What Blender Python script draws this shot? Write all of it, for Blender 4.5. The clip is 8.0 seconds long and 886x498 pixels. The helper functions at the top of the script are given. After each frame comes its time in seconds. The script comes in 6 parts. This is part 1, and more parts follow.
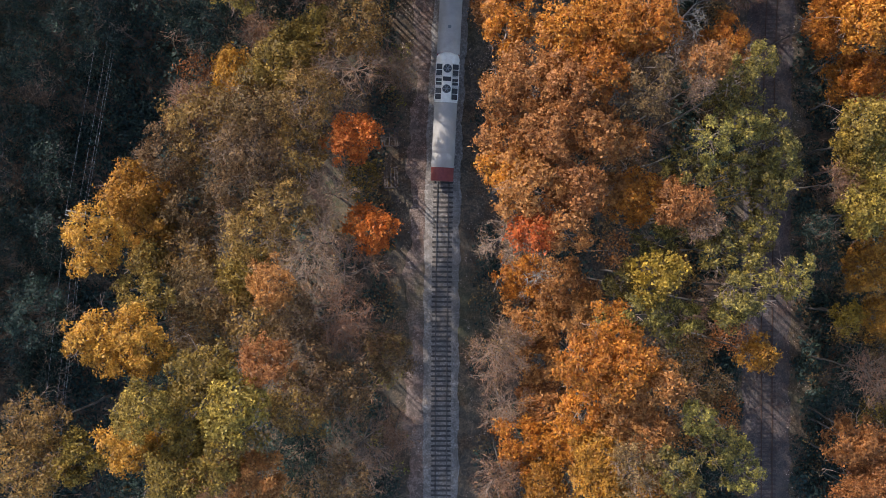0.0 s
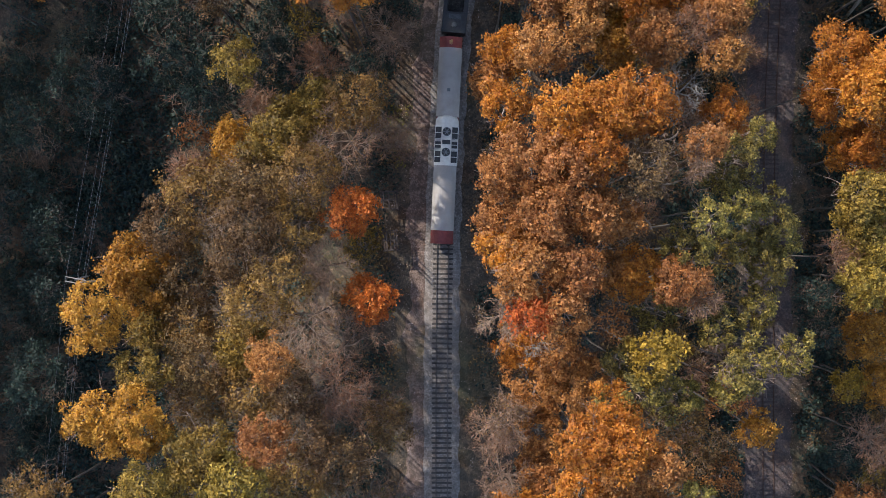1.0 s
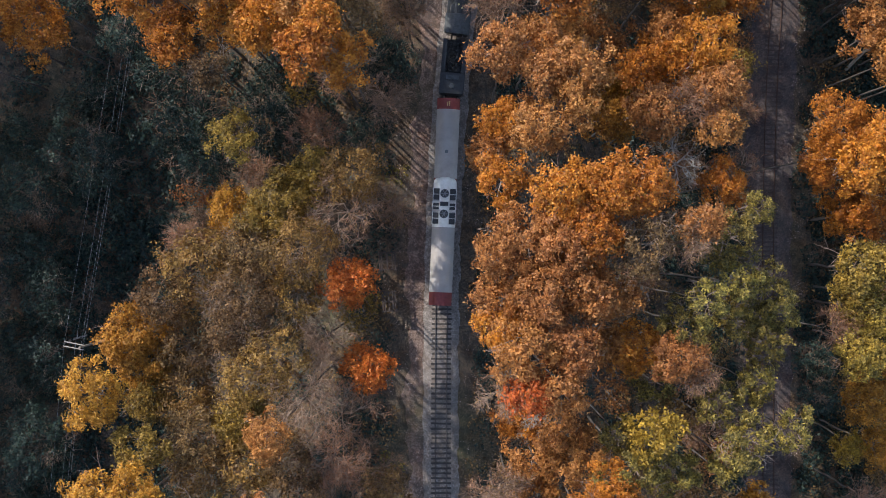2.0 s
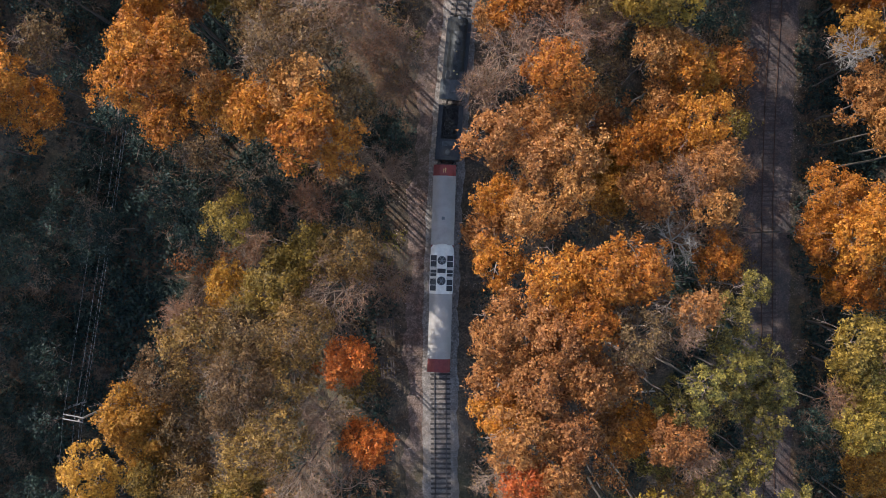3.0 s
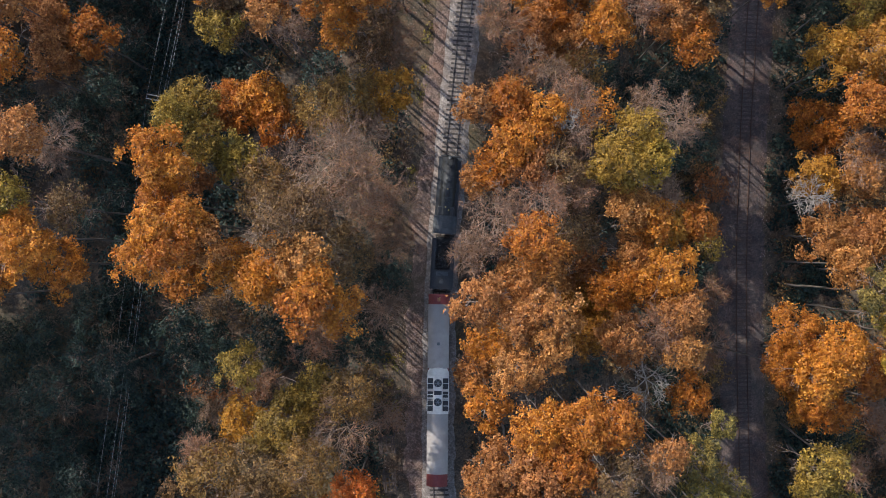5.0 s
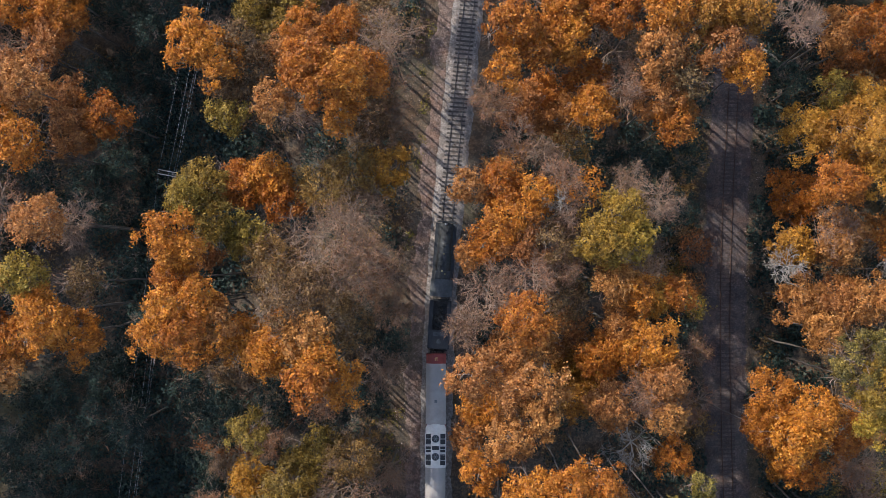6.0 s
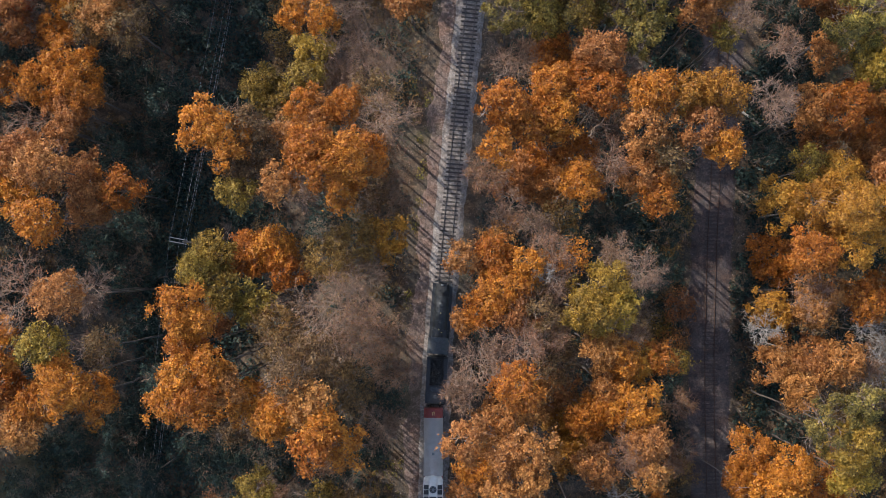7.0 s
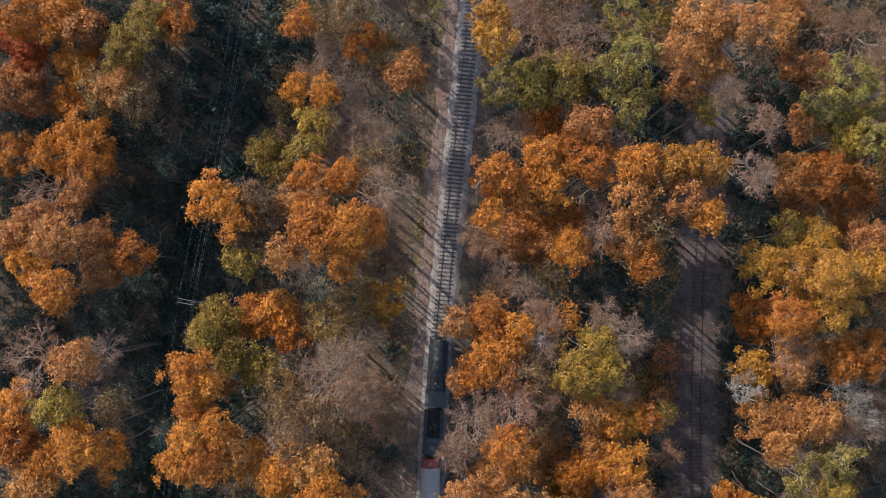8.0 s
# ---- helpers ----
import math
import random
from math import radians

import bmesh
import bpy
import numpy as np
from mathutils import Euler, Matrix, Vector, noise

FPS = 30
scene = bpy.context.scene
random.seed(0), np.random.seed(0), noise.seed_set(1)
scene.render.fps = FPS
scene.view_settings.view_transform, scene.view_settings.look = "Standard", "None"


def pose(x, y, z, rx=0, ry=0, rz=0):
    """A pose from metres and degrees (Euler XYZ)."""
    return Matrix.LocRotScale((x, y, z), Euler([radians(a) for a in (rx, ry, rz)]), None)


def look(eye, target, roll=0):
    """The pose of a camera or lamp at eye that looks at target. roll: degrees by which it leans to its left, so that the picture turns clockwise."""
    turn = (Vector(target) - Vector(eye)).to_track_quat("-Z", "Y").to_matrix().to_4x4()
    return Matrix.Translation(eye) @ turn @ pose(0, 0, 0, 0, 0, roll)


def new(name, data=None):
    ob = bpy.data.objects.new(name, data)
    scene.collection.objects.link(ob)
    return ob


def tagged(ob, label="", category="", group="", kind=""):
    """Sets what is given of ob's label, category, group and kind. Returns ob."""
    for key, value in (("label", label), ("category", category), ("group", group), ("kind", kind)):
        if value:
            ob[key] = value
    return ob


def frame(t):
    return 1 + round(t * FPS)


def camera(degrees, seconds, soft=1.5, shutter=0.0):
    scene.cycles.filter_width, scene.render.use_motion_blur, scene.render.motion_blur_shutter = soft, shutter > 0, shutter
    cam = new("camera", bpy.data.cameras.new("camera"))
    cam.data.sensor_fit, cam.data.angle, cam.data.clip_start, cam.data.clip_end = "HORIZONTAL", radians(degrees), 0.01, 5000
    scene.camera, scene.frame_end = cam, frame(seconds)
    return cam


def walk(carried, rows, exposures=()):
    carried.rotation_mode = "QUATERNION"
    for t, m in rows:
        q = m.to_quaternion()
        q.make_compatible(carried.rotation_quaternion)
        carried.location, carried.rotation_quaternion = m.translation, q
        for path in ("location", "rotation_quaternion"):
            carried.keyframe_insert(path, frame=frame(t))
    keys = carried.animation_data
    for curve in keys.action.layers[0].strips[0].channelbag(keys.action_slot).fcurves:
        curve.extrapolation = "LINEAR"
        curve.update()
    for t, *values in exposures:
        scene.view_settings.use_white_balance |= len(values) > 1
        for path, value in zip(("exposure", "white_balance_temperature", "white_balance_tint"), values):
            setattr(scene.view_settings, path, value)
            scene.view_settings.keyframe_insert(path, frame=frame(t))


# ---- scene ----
cam = camera(41.5, 8.0, soft=0.6)
METRES, EYE, TILT, LEAN, TURN = 79.5, 153.0, -90.0, 0.0, 0.0
ROWS = [
    (0.0, 0.0, 0.0, 0.0, 0.0, 0.0, -0.0),
    (0.5, 0.004, 0.001, 0.0455, 0.12, 0.03, 0.09),
    (1.0, 0.0097, 0.0021, 0.101, 0.28, 0.01, 0.22),
    (1.5, 0.0136, 0.0029, 0.1479, 0.36, 0.01, 0.3),
    (3.0, 0.0301, 0.0049, 0.3129, 0.63, -0.19, 1.14),
    (3.5, 0.0368, -0.0123, 0.3597, 0.72, -0.13, 1.55),
    (4.0, 0.0447, -0.053, 0.4152, 0.82, -0.02, 1.86),
    (4.5, 0.051, -0.0951, 0.4597, 0.89, 0.15, 2.09),
    (6.0, 0.0726, -0.251, 0.6136, 1.01, 0.48, 2.52),
    (6.5, 0.0785, -0.3013, 0.6562, 1.02, 0.71, 2.62),
    (7.0, 0.0845, -0.3608, 0.7076, 0.99, 0.96, 2.66),
    (7.5, 0.0899, -0.407, 0.7519, 0.99, 1.13, 2.69),
    (8.0, 0.0953, -0.4601, 0.8045, 0.93, 1.34, 2.71),
]
walk(cam, [(t, pose(0, 0, EYE, TILT, LEAN, TURN) @ pose(METRES * x, METRES * y, METRES * z, 90 + pitch, roll, yaw)) for t, x, y, z, yaw, pitch, roll in ROWS],
     exposures=[(0.0, 1.41, 6250, 10), (8.0, 1.41, 6250, 10)])

# ---- daylight: one low autumn sun and a clear sky ----
SUN_AZ, SUN_EL = radians(-46), radians(37)
world = bpy.data.worlds.new("sky")
scene.world = world
world.use_nodes = True
wn = world.node_tree.nodes
sky = wn.new("ShaderNodeTexSky")
sky.sky_type, sky.sun_disc = "NISHITA", False
sky.sun_elevation, sky.sun_rotation = SUN_EL, SUN_AZ
world.node_tree.links.new(sky.outputs[0], wn["Background"].inputs[0])
wn["Background"].inputs[1].default_value = 0.15
sun = new("sun", bpy.data.lights.new("sun", "SUN"))
sun.data.energy, sun.data.angle, sun.data.color = 2.1, radians(0.55), (1.0, 0.94, 0.85)
SUN_DIR = Vector((math.sin(SUN_AZ) * math.cos(SUN_EL), math.cos(SUN_AZ) * math.cos(SUN_EL), math.sin(SUN_EL)))
sun.matrix_world = look(SUN_DIR * 300, (0, 0, 0))

rng = np.random.default_rng(7)


# ---- materials ----
def material(name):
    m = bpy.data.materials.new(name)
    m.use_nodes = True
    return m, m.node_tree.nodes, m.node_tree.links, m.node_tree.nodes["Principled BSDF"]


def ramp(nodes, links, fac, stops):
    r = nodes.new("ShaderNodeValToRGB")
    el = r.color_ramp.elements
    while len(el) < len(stops):
        el.new(0.5)
    for e, (p, c) in zip(el, stops):
        e.position, e.color = p, (*c, 1)
    links.new(fac, r.inputs[0])
    return r.outputs[0]


def noise_tex(nodes, links, scale, detail=4, rough=0.6, coord="Object"):
    tc = nodes.new("ShaderNodeTexCoord")
    n = nodes.new("ShaderNodeTexNoise")
    n.inputs["Scale"].default_value, n.inputs["Detail"].default_value, n.inputs["Roughness"].default_value = scale, detail, rough
    links.new(tc.outputs[coord], n.inputs["Vector"])
    return n.outputs["Fac"]


def mix(nodes, links, fac, a, b, blend="MIX"):
    m = nodes.new("ShaderNodeMix")
    m.data_type, m.blend_type = "RGBA", blend
    for sock, val in ((m.inputs[0], fac), (m.inputs[6], a), (m.inputs[7], b)):
        if isinstance(val, (int, float)):
            sock.default_value = val
        elif isinstance(val, tuple):
            sock.default_value = (*val, 1)
        else:
            links.new(val, sock)
    return m.outputs[2]


def bump(nodes, links, bsdf, height, strength, distance):
    b = nodes.new("ShaderNodeBump")
    b.inputs["Strength"].default_value, b.inputs["Distance"].default_value = strength, distance
    links.new(height, b.inputs["Height"])
    links.new(b.outputs[0], bsdf.inputs["Normal"])


def surface(name, dark, light, scale, roughness=0.7, metallic=0.0, bump_m=0.0, coarse=0.3, coord="Object"):
    """A worn surface: two colours mixed by fine grain and by broad stains."""
    m, n, l, b = material(name)
    fine, broad = noise_tex(n, l, scale, 6, 0.7, coord), noise_tex(n, l, scale * 0.12, 3, 0.5, coord)
    c = ramp(n, l, fine, [(0.3, dark), (0.72, light)])
    mid = tuple((p + q) * 0.5 * 0.75 for p, q in zip(dark, light))
    b2 = ramp(n, l, broad, [(0.42, (0, 0, 0)), (0.65, (coarse, coarse, coarse))])
    l.new(mix(n, l, b2, c, mid), b.inputs["Base Color"])
    b.inputs["Roughness"].default_value, b.inputs["Metallic"].default_value = roughness, metallic
    if bump_m:
        bump(n, l, b, fine, 0.6, bump_m)
    return m


def leaf_material(name, a, b_, c, gloss=0.5, through_=0.3):
    """Leaves: each leaf its own shade between three colours, each tree a little different."""
    m, n, l, b = material(name)
    geo, info = n.new("ShaderNodeNewGeometry"), n.new("ShaderNodeObjectInfo")
    col = ramp(n, l, geo.outputs["Random Per Island"], [(0.0, tuple(v * 0.75 for v in a)), (0.45, b_), (0.95, c)])
    patch = noise_tex(n, l, 0.55, 3, 0.6)
    col = mix(n, l, ramp(n, l, patch, [(0.38, (0, 0, 0)), (0.66, (0.6, 0.6, 0.6))]), col, tuple(v * f for v, f in zip(a, (0.8, 0.95, 1.1))))
    clump = noise_tex(n, l, 1.7, 2, 0.5)
    col = mix(n, l, 1.0, col, ramp(n, l, clump, [(0.36, (0.58, 0.57, 0.57)), (0.64, (1.22, 1.24, 1.24))]), "MULTIPLY")
    hs = n.new("ShaderNodeHueSaturation")
    for sock, lo, hi in (("Hue", 0.494, 0.506), ("Value", 0.78, 1.15)):
        r = n.new("ShaderNodeMapRange")
        r.inputs["To Min"].default_value, r.inputs["To Max"].default_value = lo, hi
        l.new(info.outputs["Random"], r.inputs["Value"])
        l.new(r.outputs[0], hs.inputs[sock])
    l.new(col, hs.inputs["Color"])
    l.new(hs.outputs[0], b.inputs["Base Color"])
    b.inputs["Roughness"].default_value = gloss
    b.inputs["Specular IOR Level"].default_value = 0.25
    t = n.new("ShaderNodeBsdfTranslucent")
    l.new(hs.outputs[0], t.inputs["Color"])
    ms = n.new("ShaderNodeMixShader")
    ms.inputs[0].default_value = through_
    l.new(b.outputs[0], ms.inputs[1])
    l.new(t.outputs[0], ms.inputs[2])
    l.new(ms.outputs[0], n["Material Output"].inputs["Surface"])
    return m


LEAF = {
    "orange": leaf_material("orange_leaves", (0.35, 0.097, 0.015), (0.52, 0.170, 0.019), (0.60, 0.245, 0.034)),
    "rust": leaf_material("rust_leaves", (0.28, 0.098, 0.026), (0.45, 0.170, 0.044), (0.57, 0.258, 0.078)),
    "gold": leaf_material("gold_leaves", (0.32, 0.124, 0.018), (0.47, 0.196, 0.022), (0.57, 0.285, 0.042)),
    "olive": leaf_material("olive_leaves", (0.14, 0.088, 0.017), (0.31, 0.188, 0.031), (0.48, 0.30, 0.055)),
    "yellow": leaf_material("yellow_leaves", (0.23, 0.132, 0.017), (0.36, 0.202, 0.025), (0.50, 0.295, 0.047)),
    "pine": leaf_material("pine_needles", (0.068, 0.058, 0.019), (0.235, 0.166, 0.034), (0.43, 0.295, 0.056)),
    "dull_gold": leaf_material("dull_gold_leaves", (0.15, 0.080, 0.022), (0.285, 0.148, 0.036), (0.43, 0.245, 0.066)),
    "brown": leaf_material("brown_leaves", (0.10, 0.054, 0.022), (0.20, 0.108, 0.040), (0.33, 0.19, 0.072)),
    "red": leaf_material("red_leaves", (0.45, 0.085, 0.016), (0.60, 0.135, 0.026), (0.68, 0.21, 0.042)),
    # near-black teal: the shade of hollow and gaps is put into this leaf colour
    "shade": leaf_material("shade_dark_leaves", (0.015, 0.028, 0.023), (0.030, 0.052, 0.040), (0.080, 0.100, 0.064)),
}
BARK = surface("bark", (0.055, 0.042, 0.033), (0.15, 0.12, 0.10), 6, 0.9)
def twig_material():
    """Fine twigs: from bleached grey to rosy brown, tree by tree."""
    m, n, l, b = material("pale_twigs")
    info, geo = n.new("ShaderNodeObjectInfo"), n.new("ShaderNodeNewGeometry")
    tone = ramp(n, l, info.outputs["Random"], [(0.0, (0.27, 0.165, 0.105)), (0.3, (0.33, 0.175, 0.10)), (0.8, (0.35, 0.16, 0.08)), (1.0, (0.32, 0.22, 0.155))])
    shade = ramp(n, l, geo.outputs["Random Per Island"], [(0.0, (0.45, 0.43, 0.42)), (0.7, (0.9, 0.88, 0.86)), (1.0, (1.5, 1.42, 1.35))])
    l.new(mix(n, l, 1.0, tone, shade, "MULTIPLY"), b.inputs["Base Color"])
    b.inputs["Roughness"].default_value = 0.8
    return m


TWIG = twig_material()
PALE_LIMB = surface("pale_grey_limb_bark", (0.15, 0.10, 0.07), (0.37, 0.255, 0.18), 1.2, 0.85)
BRANCH = surface("brown_branch_bark", (0.18, 0.12, 0.09), (0.40, 0.29, 0.23), 1.5, 0.9)
DEADWOOD = surface("bleached_deadwood", (0.22, 0.185, 0.15), (0.42, 0.36, 0.30), 2, 0.8)


def litter_material(name, tones, earth, moss):
    """Fallen leaves on earth: leaf-sized flecks, drifts a stride wide, broad mossy patches."""
    m, n, l, b = material(name)
    fine, drift, mid, broad = noise_tex(n, l, 4.5, 8, 0.8), noise_tex(n, l, 1.1, 5, 0.65), noise_tex(n, l, 0.3, 5, 0.6), noise_tex(n, l, 0.05, 4, 0.55)
    c = ramp(n, l, fine, [(0.30, tones[0]), (0.48, tones[1]), (0.62, tones[2]), (0.76, tones[3])])
    c = mix(n, l, ramp(n, l, drift, [(0.44, (0, 0, 0)), (0.58, (0.85, 0.85, 0.85))]), c, ramp(n, l, fine, [(0.35, earth), (0.7, tuple(v * 2.2 for v in earth))]))
    c = mix(n, l, ramp(n, l, mid, [(0.48, (0, 0, 0)), (0.62, (0.6, 0.6, 0.6))]), c, tones[3], "SOFT_LIGHT")
    c = mix(n, l, ramp(n, l, broad, [(0.54, (0, 0, 0)), (0.70, (0.55, 0.55, 0.55))]), c, moss)
    l.new(c, b.inputs["Base Color"])
    b.inputs["Roughness"].default_value = 0.95
    b.inputs["Specular IOR Level"].default_value = 0.1
    bump(n, l, b, fine, 0.9, 0.15)
    return m


LITTER = litter_material("leaf_litter", ((0.028, 0.023, 0.017), (0.11, 0.080, 0.054), (0.22, 0.155, 0.105), (0.37, 0.27, 0.20)), (0.045, 0.038, 0.030), (0.055, 0.065, 0.028))
VERGE = litter_material("pale_leaf_verge", ((0.05, 0.036, 0.029), (0.18, 0.122, 0.094), (0.34, 0.245, 0.20), (0.55, 0.44, 0.385)), (0.07, 0.052, 0.042), (0.12, 0.11, 0.035))
BALLAST = litter_material("ballast_stone", ((0.085, 0.073, 0.064), (0.22, 0.188, 0.163), (0.40, 0.34, 0.30), (0.60, 0.52, 0.465)), (0.10, 0.085, 0.075), (0.14, 0.12, 0.10))
OLD_BALLAST = litter_material("leafy_old_trackbed", ((0.04, 0.033, 0.03), (0.11, 0.082, 0.07), (0.20, 0.14, 0.12), (0.33, 0.25, 0.22)), (0.05, 0.042, 0.04), (0.09, 0.08, 0.06))
SLEEPER = surface("weathered_sleeper", (0.03, 0.025, 0.022), (0.085, 0.07, 0.06), 5, 0.9)
RAIL = surface("rail_steel", (0.07, 0.05, 0.04), (0.16, 0.12, 0.10), 3, 0.55, 0.6)
RAIL_TOP = surface("worn_rail_head", (0.07, 0.06, 0.055), (0.17, 0.15, 0.14), 2, 0.45, 0.6)
RUST_RAIL = surface("rusty_rail", (0.045, 0.024, 0.016), (0.10, 0.05, 0.032), 3, 0.8, 0.2)
STEAM_BLACK = surface("sooty_black_paint", (0.012, 0.013, 0.014), (0.035, 0.036, 0.037), 3, 0.5, 0.1)
SOOT = surface("coal", (0.008, 0.008, 0.009), (0.03, 0.03, 0.03), 9, 0.75, 0, 0.1)
SOOTY_GREY = surface("sooty_grey_steel", (0.03, 0.034, 0.036), (0.085, 0.09, 0.092), 2.5, 0.55, 0.2)
GREY_STEEL = surface("grey_steel", (0.10, 0.105, 0.11), (0.22, 0.225, 0.23), 3, 0.5, 0.3)
ROOF_SILVER = surface("dusty_silver_roof", (0.30, 0.265, 0.235), (0.46, 0.41, 0.37), 0.6, 0.55, 0.15, 0, 0.6)
CREAM = surface("cream_paint", (0.66, 0.61, 0.53), (0.82, 0.78, 0.70), 2.5, 0.5)
RED_PAINT = surface("maroon_paint", (0.13, 0.020, 0.017), (0.27, 0.045, 0.036), 2.5, 0.5)
GRILLE = surface("dark_grille", (0.015, 0.015, 0.016), (0.05, 0.05, 0.05), 6, 0.6)
BRASS = surface("brass", (0.45, 0.32, 0.12), (0.7, 0.55, 0.25), 4, 0.35, 0.9)
GLASS_DARK = surface("dark_window_glass", (0.01, 0.012, 0.014), (0.03, 0.032, 0.035), 2, 0.12)
GALV = surface("galvanised_wire", (0.22, 0.22, 0.22), (0.40, 0.40, 0.40), 3, 0.45, 0.6)
POLE_WOOD = surface("grey_pole_wood", (0.16, 0.13, 0.10), (0.34, 0.29, 0.25), 4, 0.9)
OLD_TIMBER = surface("old_brown_timber", (0.035, 0.024, 0.02), (0.10, 0.07, 0.058), 4, 0.9)
MOSS = leaf_material("mossy_grass", (0.13, 0.12, 0.02), (0.27, 0.21, 0.03), (0.42, 0.29, 0.06))
FALLEN = leaf_material("fallen_leaves", (0.13, 0.072, 0.045), (0.34, 0.22, 0.165), (0.60, 0.46, 0.39), 0.8, 0.1)


# ---- mesh helpers ----
def part(name, bm, mat, parent, label=""):
    me = bpy.data.meshes.new(name)
    bm.to_mesh(me)
    bm.free()
    me.materials.append(mat)
    ob = new(name, me)
    ob.parent = parent
    return tagged(ob, label)


def array_mesh(name, verts, faces, mat):
    """A mesh from arrays: verts n x 3, faces m x k (all of one size)."""
    verts, faces = np.asarray(verts, np.float32), np.asarray(faces, np.int32)
    me = bpy.data.meshes.new(name)
    me.vertices.add(len(verts))
    me.vertices.foreach_set("co", verts.ravel())
    k = faces.shape[1]
    me.loops.add(faces.size)
    me.loops.foreach_set("vertex_index", faces.ravel())
    me.polygons.add(len(faces))
    me.polygons.foreach_set("loop_start", np.arange(0, faces.size, k, dtype=np.int32))
    me.update(calc_edges=True)
    me.materials.append(mat)
    return me


def box(bm, x0, x1, y0, y1, z0, z1, bevel=0.0):
    r = bmesh.ops.create_cube(bm, size=1, matrix=Matrix.Translation(((x0 + x1) / 2, (y0 + y1) / 2, (z0 + z1) / 2)) @ Matrix.Diagonal((x1 - x0, y1 - y0, z1 - z0, 1)))
    if bevel:
        es = list({e for v in r["verts"] for e in v.link_edges})
        bmesh.ops.bevel(bm, geom=es, offset=bevel, segments=2, affect="EDGES", profile=0.5)
    return bm


def boxes(*dims, bevel=0.0):
    bm = bmesh.new()
    for d in dims:
        box(bm, *d, bevel=bevel)
    return bm


def rod(bm, a, b, r0, r1=None, seg=10):
    a, b = Vector(a), Vector(b)
    d = b - a
    bmesh.ops.create_cone(bm, cap_ends=True, segments=seg, radius1=r0, radius2=r0 if r1 is None else r1, depth=d.length,
                          matrix=Matrix.Translation((a + b) / 2) @ d.to_track_quat("Z", "Y").to_matrix().to_4x4())
    return bm


def rods(*items, seg=10):
    bm = bmesh.new()
    for it in items:
        rod(bm, *it, seg=seg)
    return bm


def thing(name, label, category, m=None, group="", kind=""):
    ob = tagged(new(name), label, category, group, kind)
    if m is not None:
        ob.matrix_world = m
    return ob


# ---- the lie of the land ----
def softplus(v, s):
    return s * np.logaddexp(0, np.asarray(v, float) / s)


def main_x(y):
    return -0.3 + 0.155 * softplus(np.asarray(y) - 31.6, 13.5)


def second_x(y):
    return 45.2 + 0.12 * softplus(np.asarray(y) - 42, 14)


def wire_x(y):
    return -43.8 + 0.175 * np.asarray(y)


def step(a, b, v):
    k = np.clip((np.asarray(v, float) - a) / (b - a), 0, 1)
    return k * k * (3 - 2 * k)


def ground_z(x, y):
    x, y = np.asarray(x, float), np.asarray(y, float)
    u, v, w = x - main_x(y), x - second_x(y), x - wire_x(y)
    z = -10.3 * step(8, 34, u) + 6 * step(7, 34, v) - 7.5 * step(-9, -30, u) * step(-16, 4, w) - 0.0
    z = z - 4.0 * step(4, -16, w) - 0.35
    wild = step(3.6, 9, np.abs(u)) * step(3.6, 9, np.abs(v))
    bumps = 0.45 * np.sin(x * 0.31 + 1.3 * np.sin(y * 0.17)) * np.cos(y * 0.27 + 0.8) + 0.25 * np.sin(x * 0.83 + y * 0.61) + 0.12 * np.sin(x * 1.9 - y * 2.3)
    return z + bumps * wild


def build_ground():
    def axis(lo, hi, stp):
        far = np.array([30, 80, 200, 500, 1000, 1800.0])
        return np.concatenate([lo - far[::-1], np.arange(lo, hi + 0.1, stp), hi + far])
    xs, ys = axis(-100, 105, 1.0), axis(-75, 160, 1.0)
    X, Y = np.meshgrid(xs, ys)
    V = np.stack([X, Y, ground_z(X, Y)], -1).reshape(-1, 3)
    nx = len(xs)
    i = (np.arange(len(ys) - 1)[:, None] * nx + np.arange(nx - 1)[None, :]).ravel()
    me = array_mesh("ground", V, np.stack([i, i + 1, i + nx + 1, i + nx], -1), LITTER)
    me.polygons.foreach_set("use_smooth", np.ones(len(me.polygons), bool))
    return tagged(new("ground", me), "uneven forest floor covered with brown fallen leaves", "ground", kind="structure")


build_ground()


def ribbon(name, centre, profile, y0, y1, stp, mat, wobble=0.0):
    """A strip along a track: profile is (offset, height) pairs across it."""
    ys = np.arange(y0, y1 + 0.01, stp)
    cx = centre(ys)
    V, k = [], len(profile)
    for o, h in profile:
        e = wobble * abs(o) / 3 * (np.sin(ys * 0.9 + o) + 0.6 * np.sin(ys * 2.3 + 2 * o) + 0.5 * np.sin(ys * 5.1 + o)) if abs(o) > 1.7 else 0
        V.append(np.stack([cx + o + e, ys, np.full_like(ys, h)], -1))
    V = np.stack(V, 1).reshape(-1, 3)
    i = (np.arange(len(ys) - 1)[:, None] * k + np.arange(k - 1)[None, :]).ravel()
    return array_mesh(name, V, np.stack([i, i + 1, i + k + 1, i + k], -1), mat)


